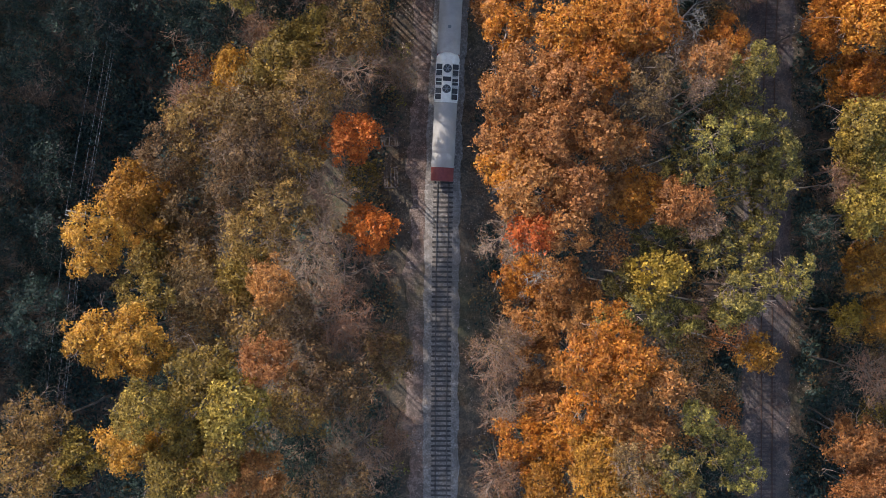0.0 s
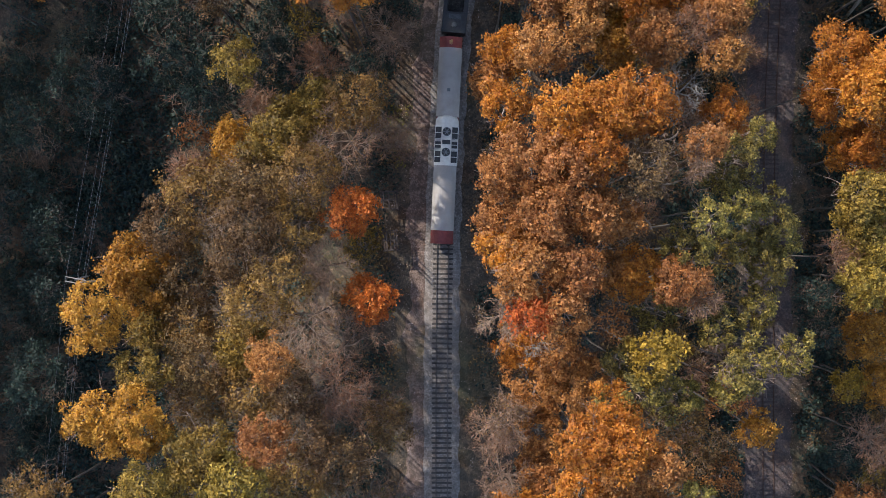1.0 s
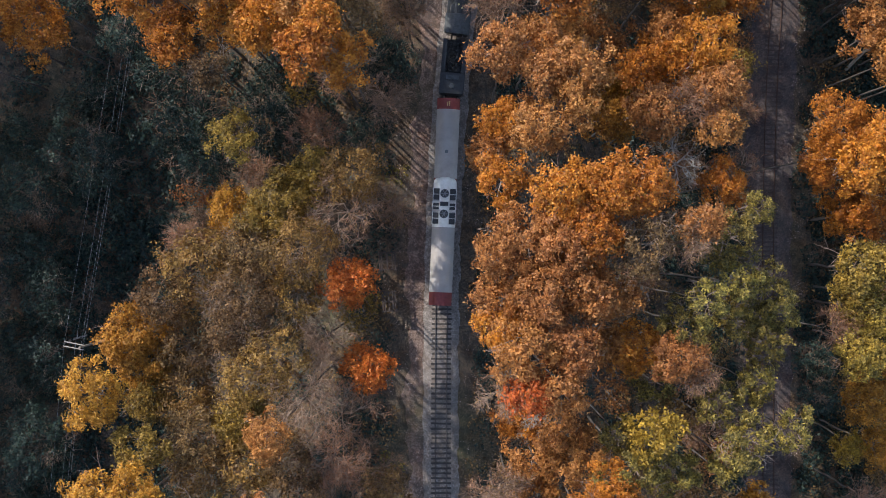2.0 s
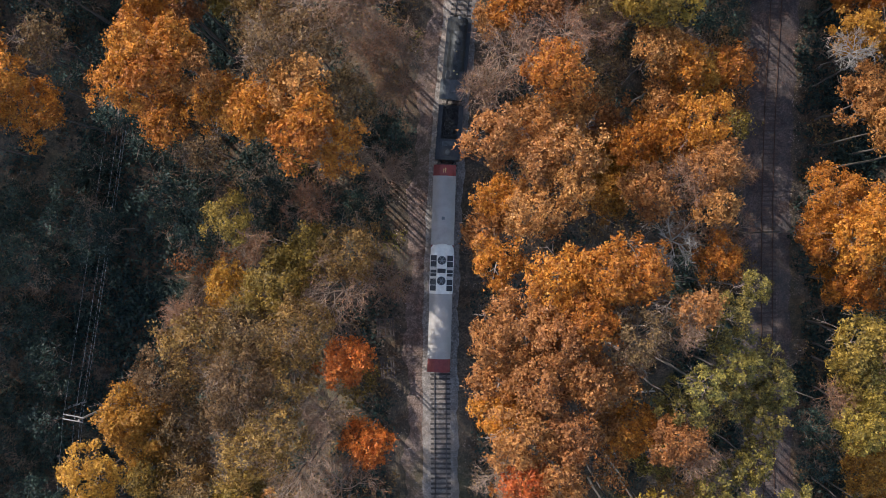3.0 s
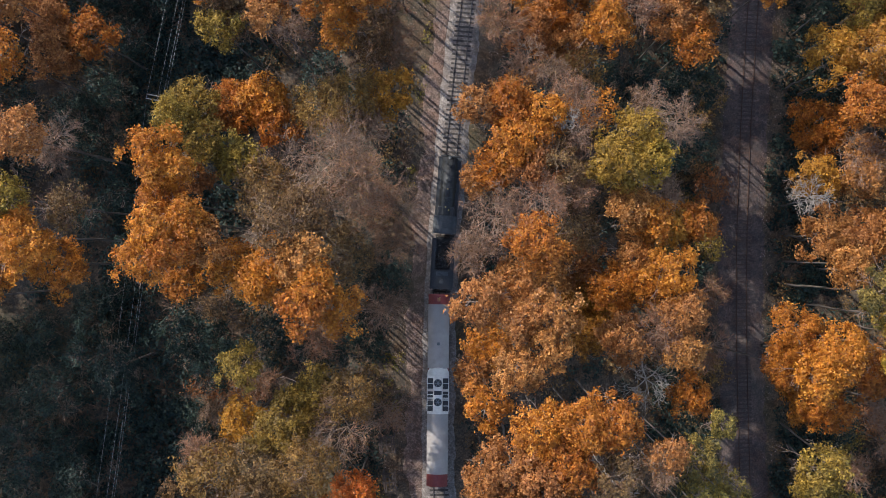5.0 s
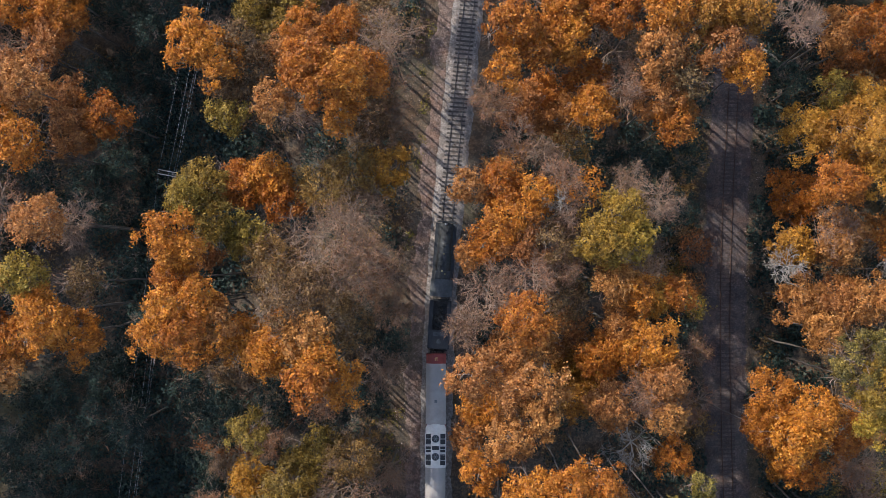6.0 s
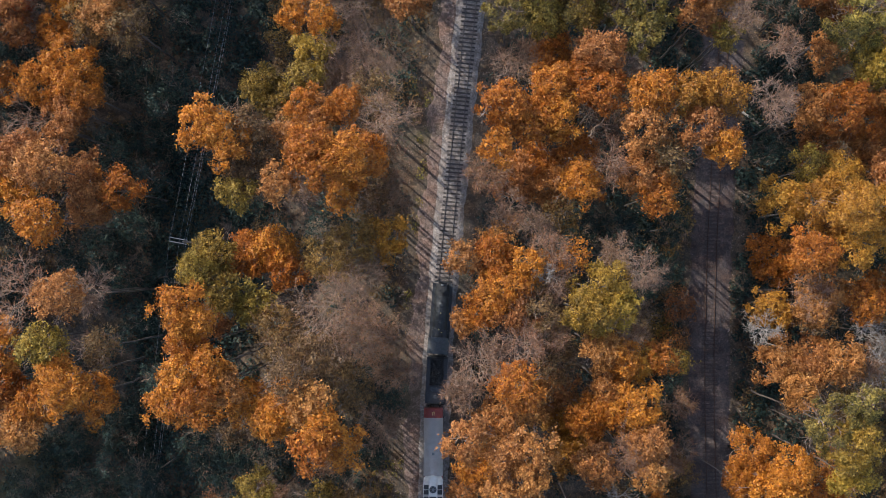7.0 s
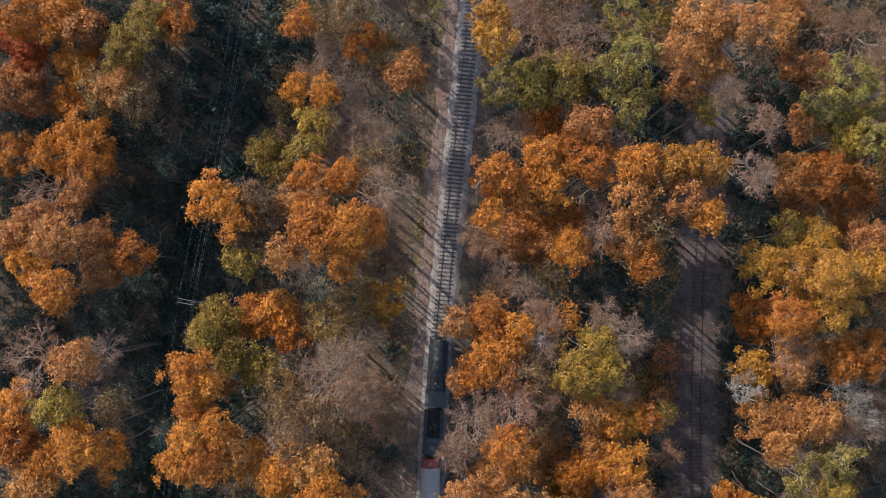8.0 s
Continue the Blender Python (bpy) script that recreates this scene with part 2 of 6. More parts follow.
def railway(name, label, centre, z, bed, rail_mat, head_mat, tie_mat, bed_mat, gauge=1.505, pitch=0.65, tie_proud=0.03):
    track = tagged(new(name), label, "railway track", kind="structure")
    b = new("ballast_bed", ribbon("ballast_bed", centre, [(o, h + z) for o, h in bed], -130, 230, 0.5, bed_mat, 0.16))
    b.parent = track
    for side in (-1, 1):
        c = side * gauge / 2
        prof = [(c - 0.07, z + 0.0), (c - 0.03, z + 0.03), (c - 0.035, z + 0.15), (c + 0.035, z + 0.15), (c + 0.03, z + 0.03), (c + 0.07, z + 0.0)]
        r = new("rail", ribbon("rail", centre, prof, -130, 230, 0.5, rail_mat))
        r.parent = track
        h = new("rail_head", ribbon("rail_head", centre, [(c - 0.036, z + 0.145), (c - 0.03, z + 0.17), (c + 0.03, z + 0.17), (c + 0.036, z + 0.145)], -130, 230, 0.5, head_mat))
        h.parent = r
    bm = bmesh.new()
    box(bm, -1.3, 1.3, -0.13, 0.13, -0.14, tie_proud, bevel=0.015)
    me = bpy.data.meshes.new("sleeper")
    bm.to_mesh(me)
    bm.free()
    me.materials.append(tie_mat)
    ys = np.arange(-42, 118, pitch)
    for y in ys:
        s = new("sleeper", me)
        s.parent = track
        dx = float(centre(y + 0.5) - centre(y - 0.5))
        s.matrix_local = pose(float(centre(y)) + rng.normal(0, 0.03), y + rng.normal(0, 0.02), z + rng.normal(0, 0.008), 0, 0, -math.degrees(math.atan(dx)) + rng.normal(0, 0.6))
    return track


railway("main_railway_track", "single railway track on pale grey ballast with dark sleepers", main_x, 0.0,
        [(-2.6, -0.42), (-1.95, -0.14), (-1.5, -0.02), (1.5, -0.02), (1.9, -0.12), (2.4, -0.42)], RAIL, RAIL_TOP, SLEEPER, BALLAST)
railway("second_railway_track", "disused rusty railway track half buried in fallen leaves", second_x, -10.35,
        [(-3.4, -0.32), (-2.2, -0.08), (-1.6, -0.02), (1.6, -0.02), (2.2, -0.08), (3.4, -0.32)], RUST_RAIL, RUST_RAIL, OLD_TIMBER, OLD_BALLAST, tie_proud=0.0)


def leafy_verge(u0, u1):
    """The trodden shoulder beside the main track, strewn with pale dry leaves: a ragged strip laid on the ground."""
    ys, us = np.arange(-60, 150, 0.5), np.linspace(u0, u1, 11)
    Y, U = np.meshgrid(ys, us, indexing="ij")
    ragged = 0.9 * np.sin(ys * 0.37) + 0.6 * np.sin(ys * 0.91 + 1) + 0.35 * np.sin(ys * 2.3)
    U = U + np.where(us < (u0 + u1) / 2, 1, 0)[None, :] * ragged[:, None] * ((u1 + u0) / 2 - us)[None, :] / (u1 - u0)
    X = main_x(Y) + U
    edge = np.minimum(np.arange(11), np.arange(11)[::-1])[None, :] > 0
    V = np.stack([X, Y, ground_z(X, Y) + np.where(edge, 0.05, -0.06)], -1).reshape(-1, 3)
    i = (np.arange(len(ys) - 1)[:, None] * 11 + np.arange(10)[None, :]).ravel()
    return tagged(new("verge", array_mesh("verge", V, np.stack([i, i + 1, i + 12, i + 11], -1), VERGE)), "trodden verge strewn with pale dry leaves", "verge", kind="structure")


leafy_verge(-4.6, -2.1)


# ---- trees ----
def leaf_shapes(c, size, up, rg):
    """Small three-cornered leaves at the places c, leaning at random, on average facing up and out."""
    n = len(c)
    nrm = up + rg.normal(0, 0.30, (n, 3))
    nrm /= np.linalg.norm(nrm, axis=1)[:, None]
    t = rg.normal(0, 1, (n, 3))
    u = t - (t * nrm).sum(1)[:, None] * nrm
    u /= np.linalg.norm(u, axis=1)[:, None]
    v = np.cross(nrm, u)
    l = (size * rg.uniform(0.6, 1.35, n))[:, None]
    w = l * rg.uniform(0.45, 0.74, n)[:, None]
    V = np.stack([c - u * l * 0.6, c + v * w * 0.62 + u * l * 0.35, c - v * w * 0.62 + u * l * 0.5], 1)
    return V.reshape(-1, 3)


def leaves_of(V):
    return np.arange(len(V)).reshape(-1, 3)


def tubes(segs, sides=3):
    """Tapered sticks: rows of two ends and two radii."""
    A, B = np.array([s[0] for s in segs]), np.array([s[1] for s in segs])
    ra, rb = np.array([s[2] for s in segs])[:, None], np.array([s[3] for s in segs])[:, None]
    d = B - A
    d /= np.linalg.norm(d, axis=1)[:, None] + 1e-9
    ref = np.where(np.abs(d[:, 2:3]) > 0.9, np.array([[1.0, 0, 0]]), np.array([[0, 0, 1.0]]))
    u = np.cross(d, ref)
    u /= np.linalg.norm(u, axis=1)[:, None]
    v = np.cross(d, u)
    rings = []
    for P, r in ((A, ra), (B, rb)):
        for k in range(sides):
            a = 2 * math.pi * k / sides
            rings.append(P + r * (u * math.cos(a) + v * math.sin(a)))
    V = np.stack(rings, 1).reshape(-1, 3)
    base = (np.arange(len(segs)) * 2 * sides)[:, None]
    F = [np.concatenate([base + k, base + (k + 1) % sides, base + sides + (k + 1) % sides, base + sides + k], 1) for k in range(sides)]
    return V, np.concatenate(F)


def grow(rg, R, splits, spread, depth, girth):
    """Limbs that fork from a stem below the crown; returns sticks and the tips of the last forks."""
    segs, tips = [], []

    def fork(p, d, length, r, level):
        bend = rg.normal(0, 0.16, 3)
        mid_ = p + d * length * 0.5
        d2 = d + bend
        d2 /= np.linalg.norm(d2)
        end = mid_ + d2 * length * 0.5
        if level == len(splits):
            segs.append((p, end, r, r * 0.4))
            tips.append((end, d2))
            return
        segs.append((p, mid_, r, r * 0.8))
        segs.append((mid_, end, r * 0.8, r * 0.55))
        for i in range(splits[level]):
            side = rg.normal(0, 1, 3)
            side -= side.dot(d2) * d2
            side /= np.linalg.norm(side)
            nd = d2 * rg.uniform(0.5, 0.95) + side * rg.uniform(0.45, 1.0) * spread + np.array([0, 0, 0.12])
            nd /= np.linalg.norm(nd)
            at = mid_ + (end - mid_) * rg.uniform(-0.3, 1.0)
            fork(at, nd, length * rg.uniform(0.55, 0.85), max(r * 0.48, 0.022), level + 1)

    n0 = rg.integers(5, 8)
    for i in range(n0):
        a = 2 * math.pi * (i + rg.uniform(-0.3, 0.3)) / n0
        tilt = rg.uniform(0.35, 1.15)
        d = np.array([math.cos(a) * math.sin(tilt), math.sin(a) * math.sin(tilt), math.cos(tilt)])
        fork(np.array([0, 0, -depth * R + rg.uniform(0, 0.5) * R]), d, R * rg.uniform(0.55, 0.85), girth * rg.uniform(0.7, 1.1), 0)
    return segs, tips


def crown_shape(rg, R, n_lobes, sprays, per_spray, sigma, drop, reach=0.75):
    """Leaf places of a crown: boughs end in lobes, lobes bristle with sprays of leaves; and the way each leaf faces."""
    ph = rg.uniform(0, 6.28, 3)
    C, N = [], []
    for i in range(n_lobes):
        z = 1 - (1 + drop) * ((i + rg.uniform(0.2, 0.8)) / n_lobes) ** 0.9
        a = 2.399963 * i + rg.normal(0, 0.35)
        out = math.sqrt(max(0.03, 1 - max(z, 0) ** 2)) * (1.0 if z > 0 else 1 + 0.25 * z)
        lobed = 1 + 0.16 * math.sin(2 * a + ph[0]) + 0.15 * math.sin(3 * a + ph[1]) + 0.12 * math.sin(5 * a + ph[2])
        rad = R * rg.uniform(0.46, 0.94) * lobed
        p = np.array([math.cos(a) * out * rad, math.sin(a) * out * rad, z * R * 0.9 * rg.uniform(0.6, 1.15)])
        s = sigma * R * rg.uniform(0.65, 1.4)
        outw = p / (np.linalg.norm(p) + 1e-6)
        m = max(3, int(sprays * rg.uniform(0.6, 1.4)))
        d = rg.normal(0, 1, (m, 3)) + 0.6 * outw + np.array([0, 0, 0.35])
        d /= np.linalg.norm(d, axis=1)[:, None]
        base = p + d * (s * rg.uniform(0.3, 1.0, m) ** 0.6)[:, None] * np.array([1.2, 1.2, 0.75])
        # a spray is a tilted plate of leaves, so that whole sprays catch the light or turn from it
        face = 0.55 * d + 0.35 * outw + rg.normal(0, 0.48, (m, 3)) + np.array([0, 0, 0.45])
        face /= np.linalg.norm(face, axis=1)[:, None]
        off = rg.normal(0, 1, (m, per_spray, 3))
        off -= (off * face[:, None]).sum(-1, keepdims=True) * face[:, None] * 0.75
        q = base[:, None] + off * (0.5 * reach * rg.uniform(0.6, 1.25, (m, 1, 1)))
        nn = np.repeat(face[:, None], per_spray, 1)
        C.append(q.reshape(-1, 3))
        N.append(nn.reshape(-1, 3))
    return np.concatenate(C), np.concatenate(N)


CROWNS = {}
SIZES = (2.3, 3.1, 3.9)


def crown_mesh(form, size_i, variant):
    """Leaves and limbs of one crown, shared by all the trees that take it."""
    key = (form, size_i, variant)
    if key in CROWNS:
        return CROWNS[key]
    rg = np.random.default_rng(100 * size_i + 17 * variant + {"leafy": 1000, "sparse": 2000, "bare": 3000, "pine": 4000, "far": 5000, "low": 7000, "dead": 6000}[form])
    R = SIZES[size_i]
    area = (R / 3.1) ** 2
    k = area ** 0.9
    if form == "leafy":
        C, N = crown_shape(rg, R, 32 + 4 * variant, 10.5 * k, 14, 0.215, 0.42, 0.62)
        V = leaf_shapes(C, 0.255, N, rg)
        segs, _ = grow(rg, R, (3, 3), 1.0, 1.2, 0.10)
    elif form == "sparse":
        C, N = crown_shape(rg, R, 46, 7.0 * k, 10, 0.24, 0.6, 0.62)
        V = leaf_shapes(C, 0.245, N, rg)
        segs, tips = grow(rg, R, (4, 4, 2), 0.95, 1.1, 0.09)
    elif form == "bare":
        segs, tips = grow(rg, R, (5, 5, 3), 0.95, 0.95, 0.11)
        P = np.array([t[0] for t in tips])
        P = P[rg.random(len(P)) < (0.15, 0.6, 1.1)[variant]]
        C = P + rg.normal(0, 0.15, P.shape)
        V = leaf_shapes(C, 0.18, np.tile([0, 0, 1.0], (len(C), 1)), rg)
    elif form == "dead":
        segs, tips = grow(rg, R, (4, 4, 3), 0.85, 1.05, 0.12)
        V = leaf_shapes(np.zeros((1, 3)), 0.05, np.array([[0, 0, 1.0]]), rg)
    elif form == "low":
        C, N = crown_shape(rg, R, 36, 8.0 * k, 6, 0.27, 0.6)
        V = leaf_shapes(C, 0.27, N, rg)
        segs, _ = grow(rg, R, (3, 3), 0.95, 1.1, 0.07)
    else:
        C, N = crown_shape(rg, R, 28, 11.0 * k, 15, 0.15, 0.8, 0.46)
        V = leaf_shapes(C, 0.22, N * np.array([1, 1, 1.2]), rg)
        segs, _ = grow(rg, R, (4, 3), 1.0, 1.3, 0.10)
    leaves = array_mesh("crown", V, leaves_of(V), LEAF["rust"])
    sv, sf = tubes(segs)
    sf = np.concatenate([sf[:, [0, 1, 2]], sf[:, [0, 2, 3]]])
    if form in ("bare", "dead", "sparse"):
        tw = slivers(tips, rg, {"bare": 5, "dead": 2, "sparse": 2}[form], 0.17 * R + 0.35, 0.032)
        sf = np.concatenate([sf, leaves_of(tw) + len(sv)])
        sv = np.concatenate([sv, tw])
    limbs = array_mesh("branchwork", sv, sf, PALE_LIMB if form in ("bare", "sparse") else DEADWOOD if form == "dead" else BRANCH)
    if form in ("bare", "sparse"):
        limbs.materials.append(TWIG)
        limbs.polygons.foreach_set("material_index", (np.arange(len(sf)) >= len(sf) - len(tw) // 3).astype(np.int32))
    CROWNS[key] = (leaves, limbs, R)
    return CROWNS[key]


def slivers(tips, rg, count, length, width):
    """Fine end twigs: thin tapering blades that fan out from the tips of the forks."""
    P, D = np.repeat(np.array([t[0] for t in tips]), count, 0), np.repeat(np.array([t[1] for t in tips]), count, 0)
    d = D + rg.normal(0, 0.55, D.shape) + np.array([0, 0, 0.15])
    d /= np.linalg.norm(d, axis=1)[:, None]
    side = np.cross(d, rg.normal(0, 1, d.shape))
    side /= np.linalg.norm(side, axis=1)[:, None]
    a = P - D * rg.uniform(0, 0.5, (len(P), 1))
    l = (length * rg.uniform(0.5, 1.3, len(P)))[:, None]
    return np.stack([a - side * width / 2, a + side * width / 2, a + d * l], 1).reshape(-1, 3)


def stem(points, radii, sides=8):
    """One tapered skin over a line of points."""
    V, k = [], sides
    for p, r in zip(points, radii):
        V += [(p[0] + r * math.cos(2 * math.pi * i / k), p[1] + r * math.sin(2 * math.pi * i / k), p[2]) for i in range(k)]
    F = [(a * k + i, a * k + (i + 1) % k, (a + 1) * k + (i + 1) % k, (a + 1) * k + i) for a in range(len(points) - 1) for i in range(k)]
    return V, F


def trunk_template():
    rg = np.random.default_rng(5)
    out = []
    for k in range(3):
        pts = [(0, 0, 0)] + [(rg.normal(0, 0.12), rg.normal(0, 0.12), (i + 1) / 7) for i in range(6)] + [(0, 0, 1)]
        V, F = stem(pts, [0.34, 0.25, 0.23, 0.20, 0.18, 0.16, 0.14, 0.12])
        out.append(array_mesh("trunk", V, F, BARK))
    return out


TRUNKS = trunk_template()
KINDS = {
    "orange": ("leafy", "orange", "broadleaf tree in full orange autumn colour"),
    "rust": ("leafy", "rust", "oak with a rusty brown-orange autumn crown"),
    "gold": ("leafy", "gold", "broadleaf tree with golden yellow-orange autumn leaves"),
    "olive": ("leafy", "olive", "broadleaf tree with olive-yellow leaves turning in autumn"),
    "yellow": ("leafy", "yellow", "broadleaf tree with bright yellow-green leaves"),
    "pine": ("pine", "pine", "pine with clumped olive-green needles"),
    "dull_gold": ("sparse", "dull_gold", "thinning tree with dull golden leaves"),
    "brown": ("sparse", "brown", "thinning tree with brown leaves and grey twigs"),
    "red": ("leafy", "red", "small maple with glowing red-orange leaves"),
    "bare": ("bare", "brown", "nearly bare grey tree with fine pale twigs"),
    # fills shaded ground; its leaf colour carries the darkness
    "shade": ("sparse", "shade", "low tree with near-black leaves that stand in for shade"),
    "dead": ("dead", "brown", "dead leafless tree with bleached pale limbs"),
}
NAMES = {"orange": "maple_tree", "rust": "oak_tree", "gold": "hickory_tree", "olive": "poplar_tree", "yellow": "poplar_tree", "pine": "pine_tree", "dull_gold": "beech_tree",
         "brown": "beech_tree", "red": "maple_tree", "bare": "bare_tree", "shade": "shade_filler_tree", "dead": "dead_tree"}
tree_count = 0


def tree(kind, x, y, top, r, form=None):
    """One tree: its crown is centred over (x, y), reaches up to top and is r wide each way."""
    global tree_count
    tree_count += 1
    usual, hue, label = KINDS[kind]
    form = form or usual
    size_i = int(np.argmin([abs(r - s) for s in SIZES]))
    leaves, limbs, R = crown_mesh(form, size_i, (tree_count * 7) % 3)
    s = r / R
    # trees at the edge of a track lean out over it from a foot clear of the bed
    u, v = x - float(main_x(y)), x - float(second_x(y))
    bx = x + (math.copysign(5.4, u) - u if abs(u) < 5.4 else 0) + ((5.6 if v > -1.5 else -5.6) - v + rng.uniform(0, 0.8) if -4 < v < 5.6 else 0)
    gz = float(ground_z(bx, y)) - 0.15
    zc = top - 0.95 * r
    lean = x - bx
    root = thing("sapling" if form == "low" else NAMES[kind], label, "tree", pose(bx, y, gz), "trees of the wood")
    turn = rng.uniform(0, 360)
    for name, me, mat in (("crown", leaves, LEAF[hue]), ("branchwork", limbs, None)):
        if form == "dead" and name == "crown":
            continue
        ob = new(name, me)
        ob.parent = root
        ob.matrix_local = pose(lean, 0, zc - gz, 0, 0, turn) @ Matrix.Diagonal((s, s, s * rng.uniform(0.95, 1.25), 1))
        if mat:
            ob.material_slots[0].link = "OBJECT"
            ob.material_slots[0].material = mat
    tr = new("trunk", TRUNKS[tree_count % 3])
    tr.parent = root
    girth = 0.26 if form == "low" else 0.34 + 0.2 * r / 3
    h = max(zc - 0.7 * r - gz, 1.5)
    tr.matrix_local = Matrix(((girth, 0, lean * 0.96, 0), (0, girth, 0, 0), (0, 0, h, 0), (0, 0, 0, 1)))
    return root


tree("gold", -23.9, 20.4, 20.1, 3.14)
tree("olive", -17.6, 20.5, 27.6, 4.08)
tree("olive", -14.3, 24.3, 24.1, 3.93)
tree("dull_gold", -8.8, 24.4, 28.5, 3.59)
tree("bare", -10.1, 20.1, 28.5, 3.79)
tree("dull_gold", -14.7, 16.3, 31.3, 3.51)
tree("brown", -20.9, 15.7, 26.9, 3.84)
tree("shade", -28.5, 27.6, 13.3, 3.80)
tree("dull_gold", -27.5, 13.7, 24.8, 4.44)
tree("brown", -31.2, 10.3, 24.2, 3.72)
tree("brown", -21.0, 10.9, 29.6, 4.01)
tree("dull_gold", -15.9, 11.2, 26.6, 3.45)
tree("red", -9.9, 12.3, 27.1, 3.03)
tree("red", -8.4, 2.4, 21.4, 2.89)
tree("gold", -35.6, 6.1, 23.3, 4.22)
tree("gold", -36.7, 0.9, 33.1, 3.65)
tree("gold", -34.2, 3.1, 21.4, 3.59)
tree("brown", -29.5, 4.7, 21.6, 3.99)
tree("brown", -23.1, 7.1, 24.7, 3.91)
tree("dull_gold", -17.6, 5.0, 28.2, 3.14)
tree("bare", -12.8, 6.3, 25.6, 2.80)
tree("dull_gold", -21.5, 1.3, 26.6, 3.84)
tree("bare", -14.4, 0.7, 28.6, 3.78)
tree("dull_gold", -29.6, -0.5, 21.5, 3.79)
tree("olive", -33.6, -1.3, 21.2, 2.90)
tree("olive", -22.2, -2.6, 26.0, 3.06)
tree("brown", -26.7, -5.0, 26.1, 3.74)
tree("rust", -18.2, -3.8, 32.4, 2.78)
tree("bare", -11.4, -3.1, 24.0, 3.72)
tree("olive", -32.1, -5.4, 31.2, 3.07)
tree("gold", -35.1, -9.1, 37.4, 3.15)
tree("gold", -31.1, -9.8, 37.5, 3.63)
tree("dull_gold", -27.3, -8.7, 26.1, 3.73)
tree("dull_gold", -21.6, -8.1, 26.0, 3.47)
tree("brown", -16.3, -7.5, 28.3, 3.15)
tree("bare", -12.1, -7.4, 27.4, 3.43)
tree("bare", -9.3, -10.6, 17.5, 3.70)
tree("brown", -6.6, -12.3, 17.2, 3.00)
tree("olive", -24.2, -12.5, 37.4, 3.77)
tree("rust", -17.8, -11.3, 38.5, 2.88)
tree("brown", -15.0, -12.2, 28.8, 3.39)
tree("brown", -11.5, -15.6, 27.3, 3.43)
tree("dull_gold", -16.2, -17.1, 28.7, 3.39)
tree("olive", -30.0, -16.2, 39.7, 2.85)
tree("gold", -31.9, -20.1, 34.6, 3.60)
tree("olive", -26.9, -17.7, 33.5, 3.76)
tree("olive", -21.1, -15.8, 38.7, 3.47)
tree("olive", -28.0, -22.8, 36.1, 3.81)
tree("olive", -22.8, -21.2, 35.9, 3.81)
tree("rust", -19.9, -24.3, 32.9, 3.53)
tree("shade", -17.6, -24.8, 12.9, 3.37)
tree("bare", -9.2, -22.1, 24.4, 3.63)
tree("bare", -5.5, -21.4, 21.3, 1.93)
tree("brown", -10.7, -25.1, 28.8, 3.00)
tree("dull_gold", -45.4, -20.0, 26.1, 3.72)
tree("dull_gold", -45.9, -24.8, 27.4, 4.21)
tree("olive", -41.3, -23.5, 25.1, 3.35)
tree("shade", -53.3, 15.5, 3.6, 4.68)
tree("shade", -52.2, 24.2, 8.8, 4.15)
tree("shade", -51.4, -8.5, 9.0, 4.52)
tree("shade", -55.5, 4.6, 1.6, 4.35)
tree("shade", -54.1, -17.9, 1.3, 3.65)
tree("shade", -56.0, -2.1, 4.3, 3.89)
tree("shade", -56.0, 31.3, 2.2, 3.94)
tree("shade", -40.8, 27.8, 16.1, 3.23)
tree("orange", 6.8, 23.1, 34.0, 2.88)
tree("rust", 5.4, 26.5, 27.8, 2.63)
tree("orange", 12.4, 21.4, 42.5, 3.25)
tree("orange", 16.7, 21.3, 43.2, 3.57)
tree("orange", 20.2, 21.8, 43.1, 3.17)
tree("orange", 15.0, 17.3, 43.0, 3.00)
tree("orange", 30.8, 22.9, 28.2, 2.75)
tree("rust", 25.7, 18.2, 41.8, 2.22)
tree("rust", 9.3, 16.3, 40.2, 3.92)
tree("rust", 12.6, 15.9, 43.0, 3.00)
tree("rust", 6.0, 15.5, 40.1, 2.73)
tree("rust", 6.7, 10.4, 36.6, 3.30)
tree("rust", 10.3, 10.5, 41.7, 3.51)
tree("rust", 14.7, 11.6, 41.3, 3.17)
tree("rust", 17.5, 10.8, 38.0, 2.42)
tree("rust", 8.6, 6.1, 42.1, 3.50)
tree("rust", 13.0, 5.9, 41.5, 3.17)
tree("orange", 6.5, 7.4, 38.0, 2.53)
tree("rust", 11.9, 2.3, 41.4, 2.93)
tree("red", 9.0, 1.6, 41.2, 2.35)
tree("bare", 7.3, 1.0, 35.0, 2.60)
tree("brown", 19.9, 15.8, 42.8, 3.01)
tree("pine", 29.2, 16.4, 38.8, 3.24)
tree("pine", 33.4, 19.8, 33.2, 2.01)
tree("pine", 30.0, 12.4, 38.2, 2.54)
tree("pine", 26.3, 10.8, 41.7, 2.22)
tree("pine", 34.2, 11.2, 35.0, 3.22)
tree("pine", 25.1, 8.0, 36.9, 2.93)
tree("pine", 30.9, 8.1, 34.9, 2.86)
tree("pine", 35.3, 8.7, 34.0, 2.38)
tree("pine", 33.9, 6.2, 34.4, 2.62)
tree("orange", 20.3, 5.4, 34.6, 3.24)
tree("rust", 24.3, 4.6, 37.6, 2.79)
tree("rust", 18.0, 5.8, 34.1, 2.37)
tree("bare", 26.2, 3.4, 37.4, 2.31)
tree("pine", 24.4, 0.6, 25.5, 3.08)
tree("pine", 33.0, 1.7, 33.0, 2.64)
tree("pine", 28.5, -0.1, 35.0, 2.60)
tree("yellow", 21.4, -2.8, 38.1, 2.65)
tree("pine", 19.6, -6.8, 38.3, 3.26)
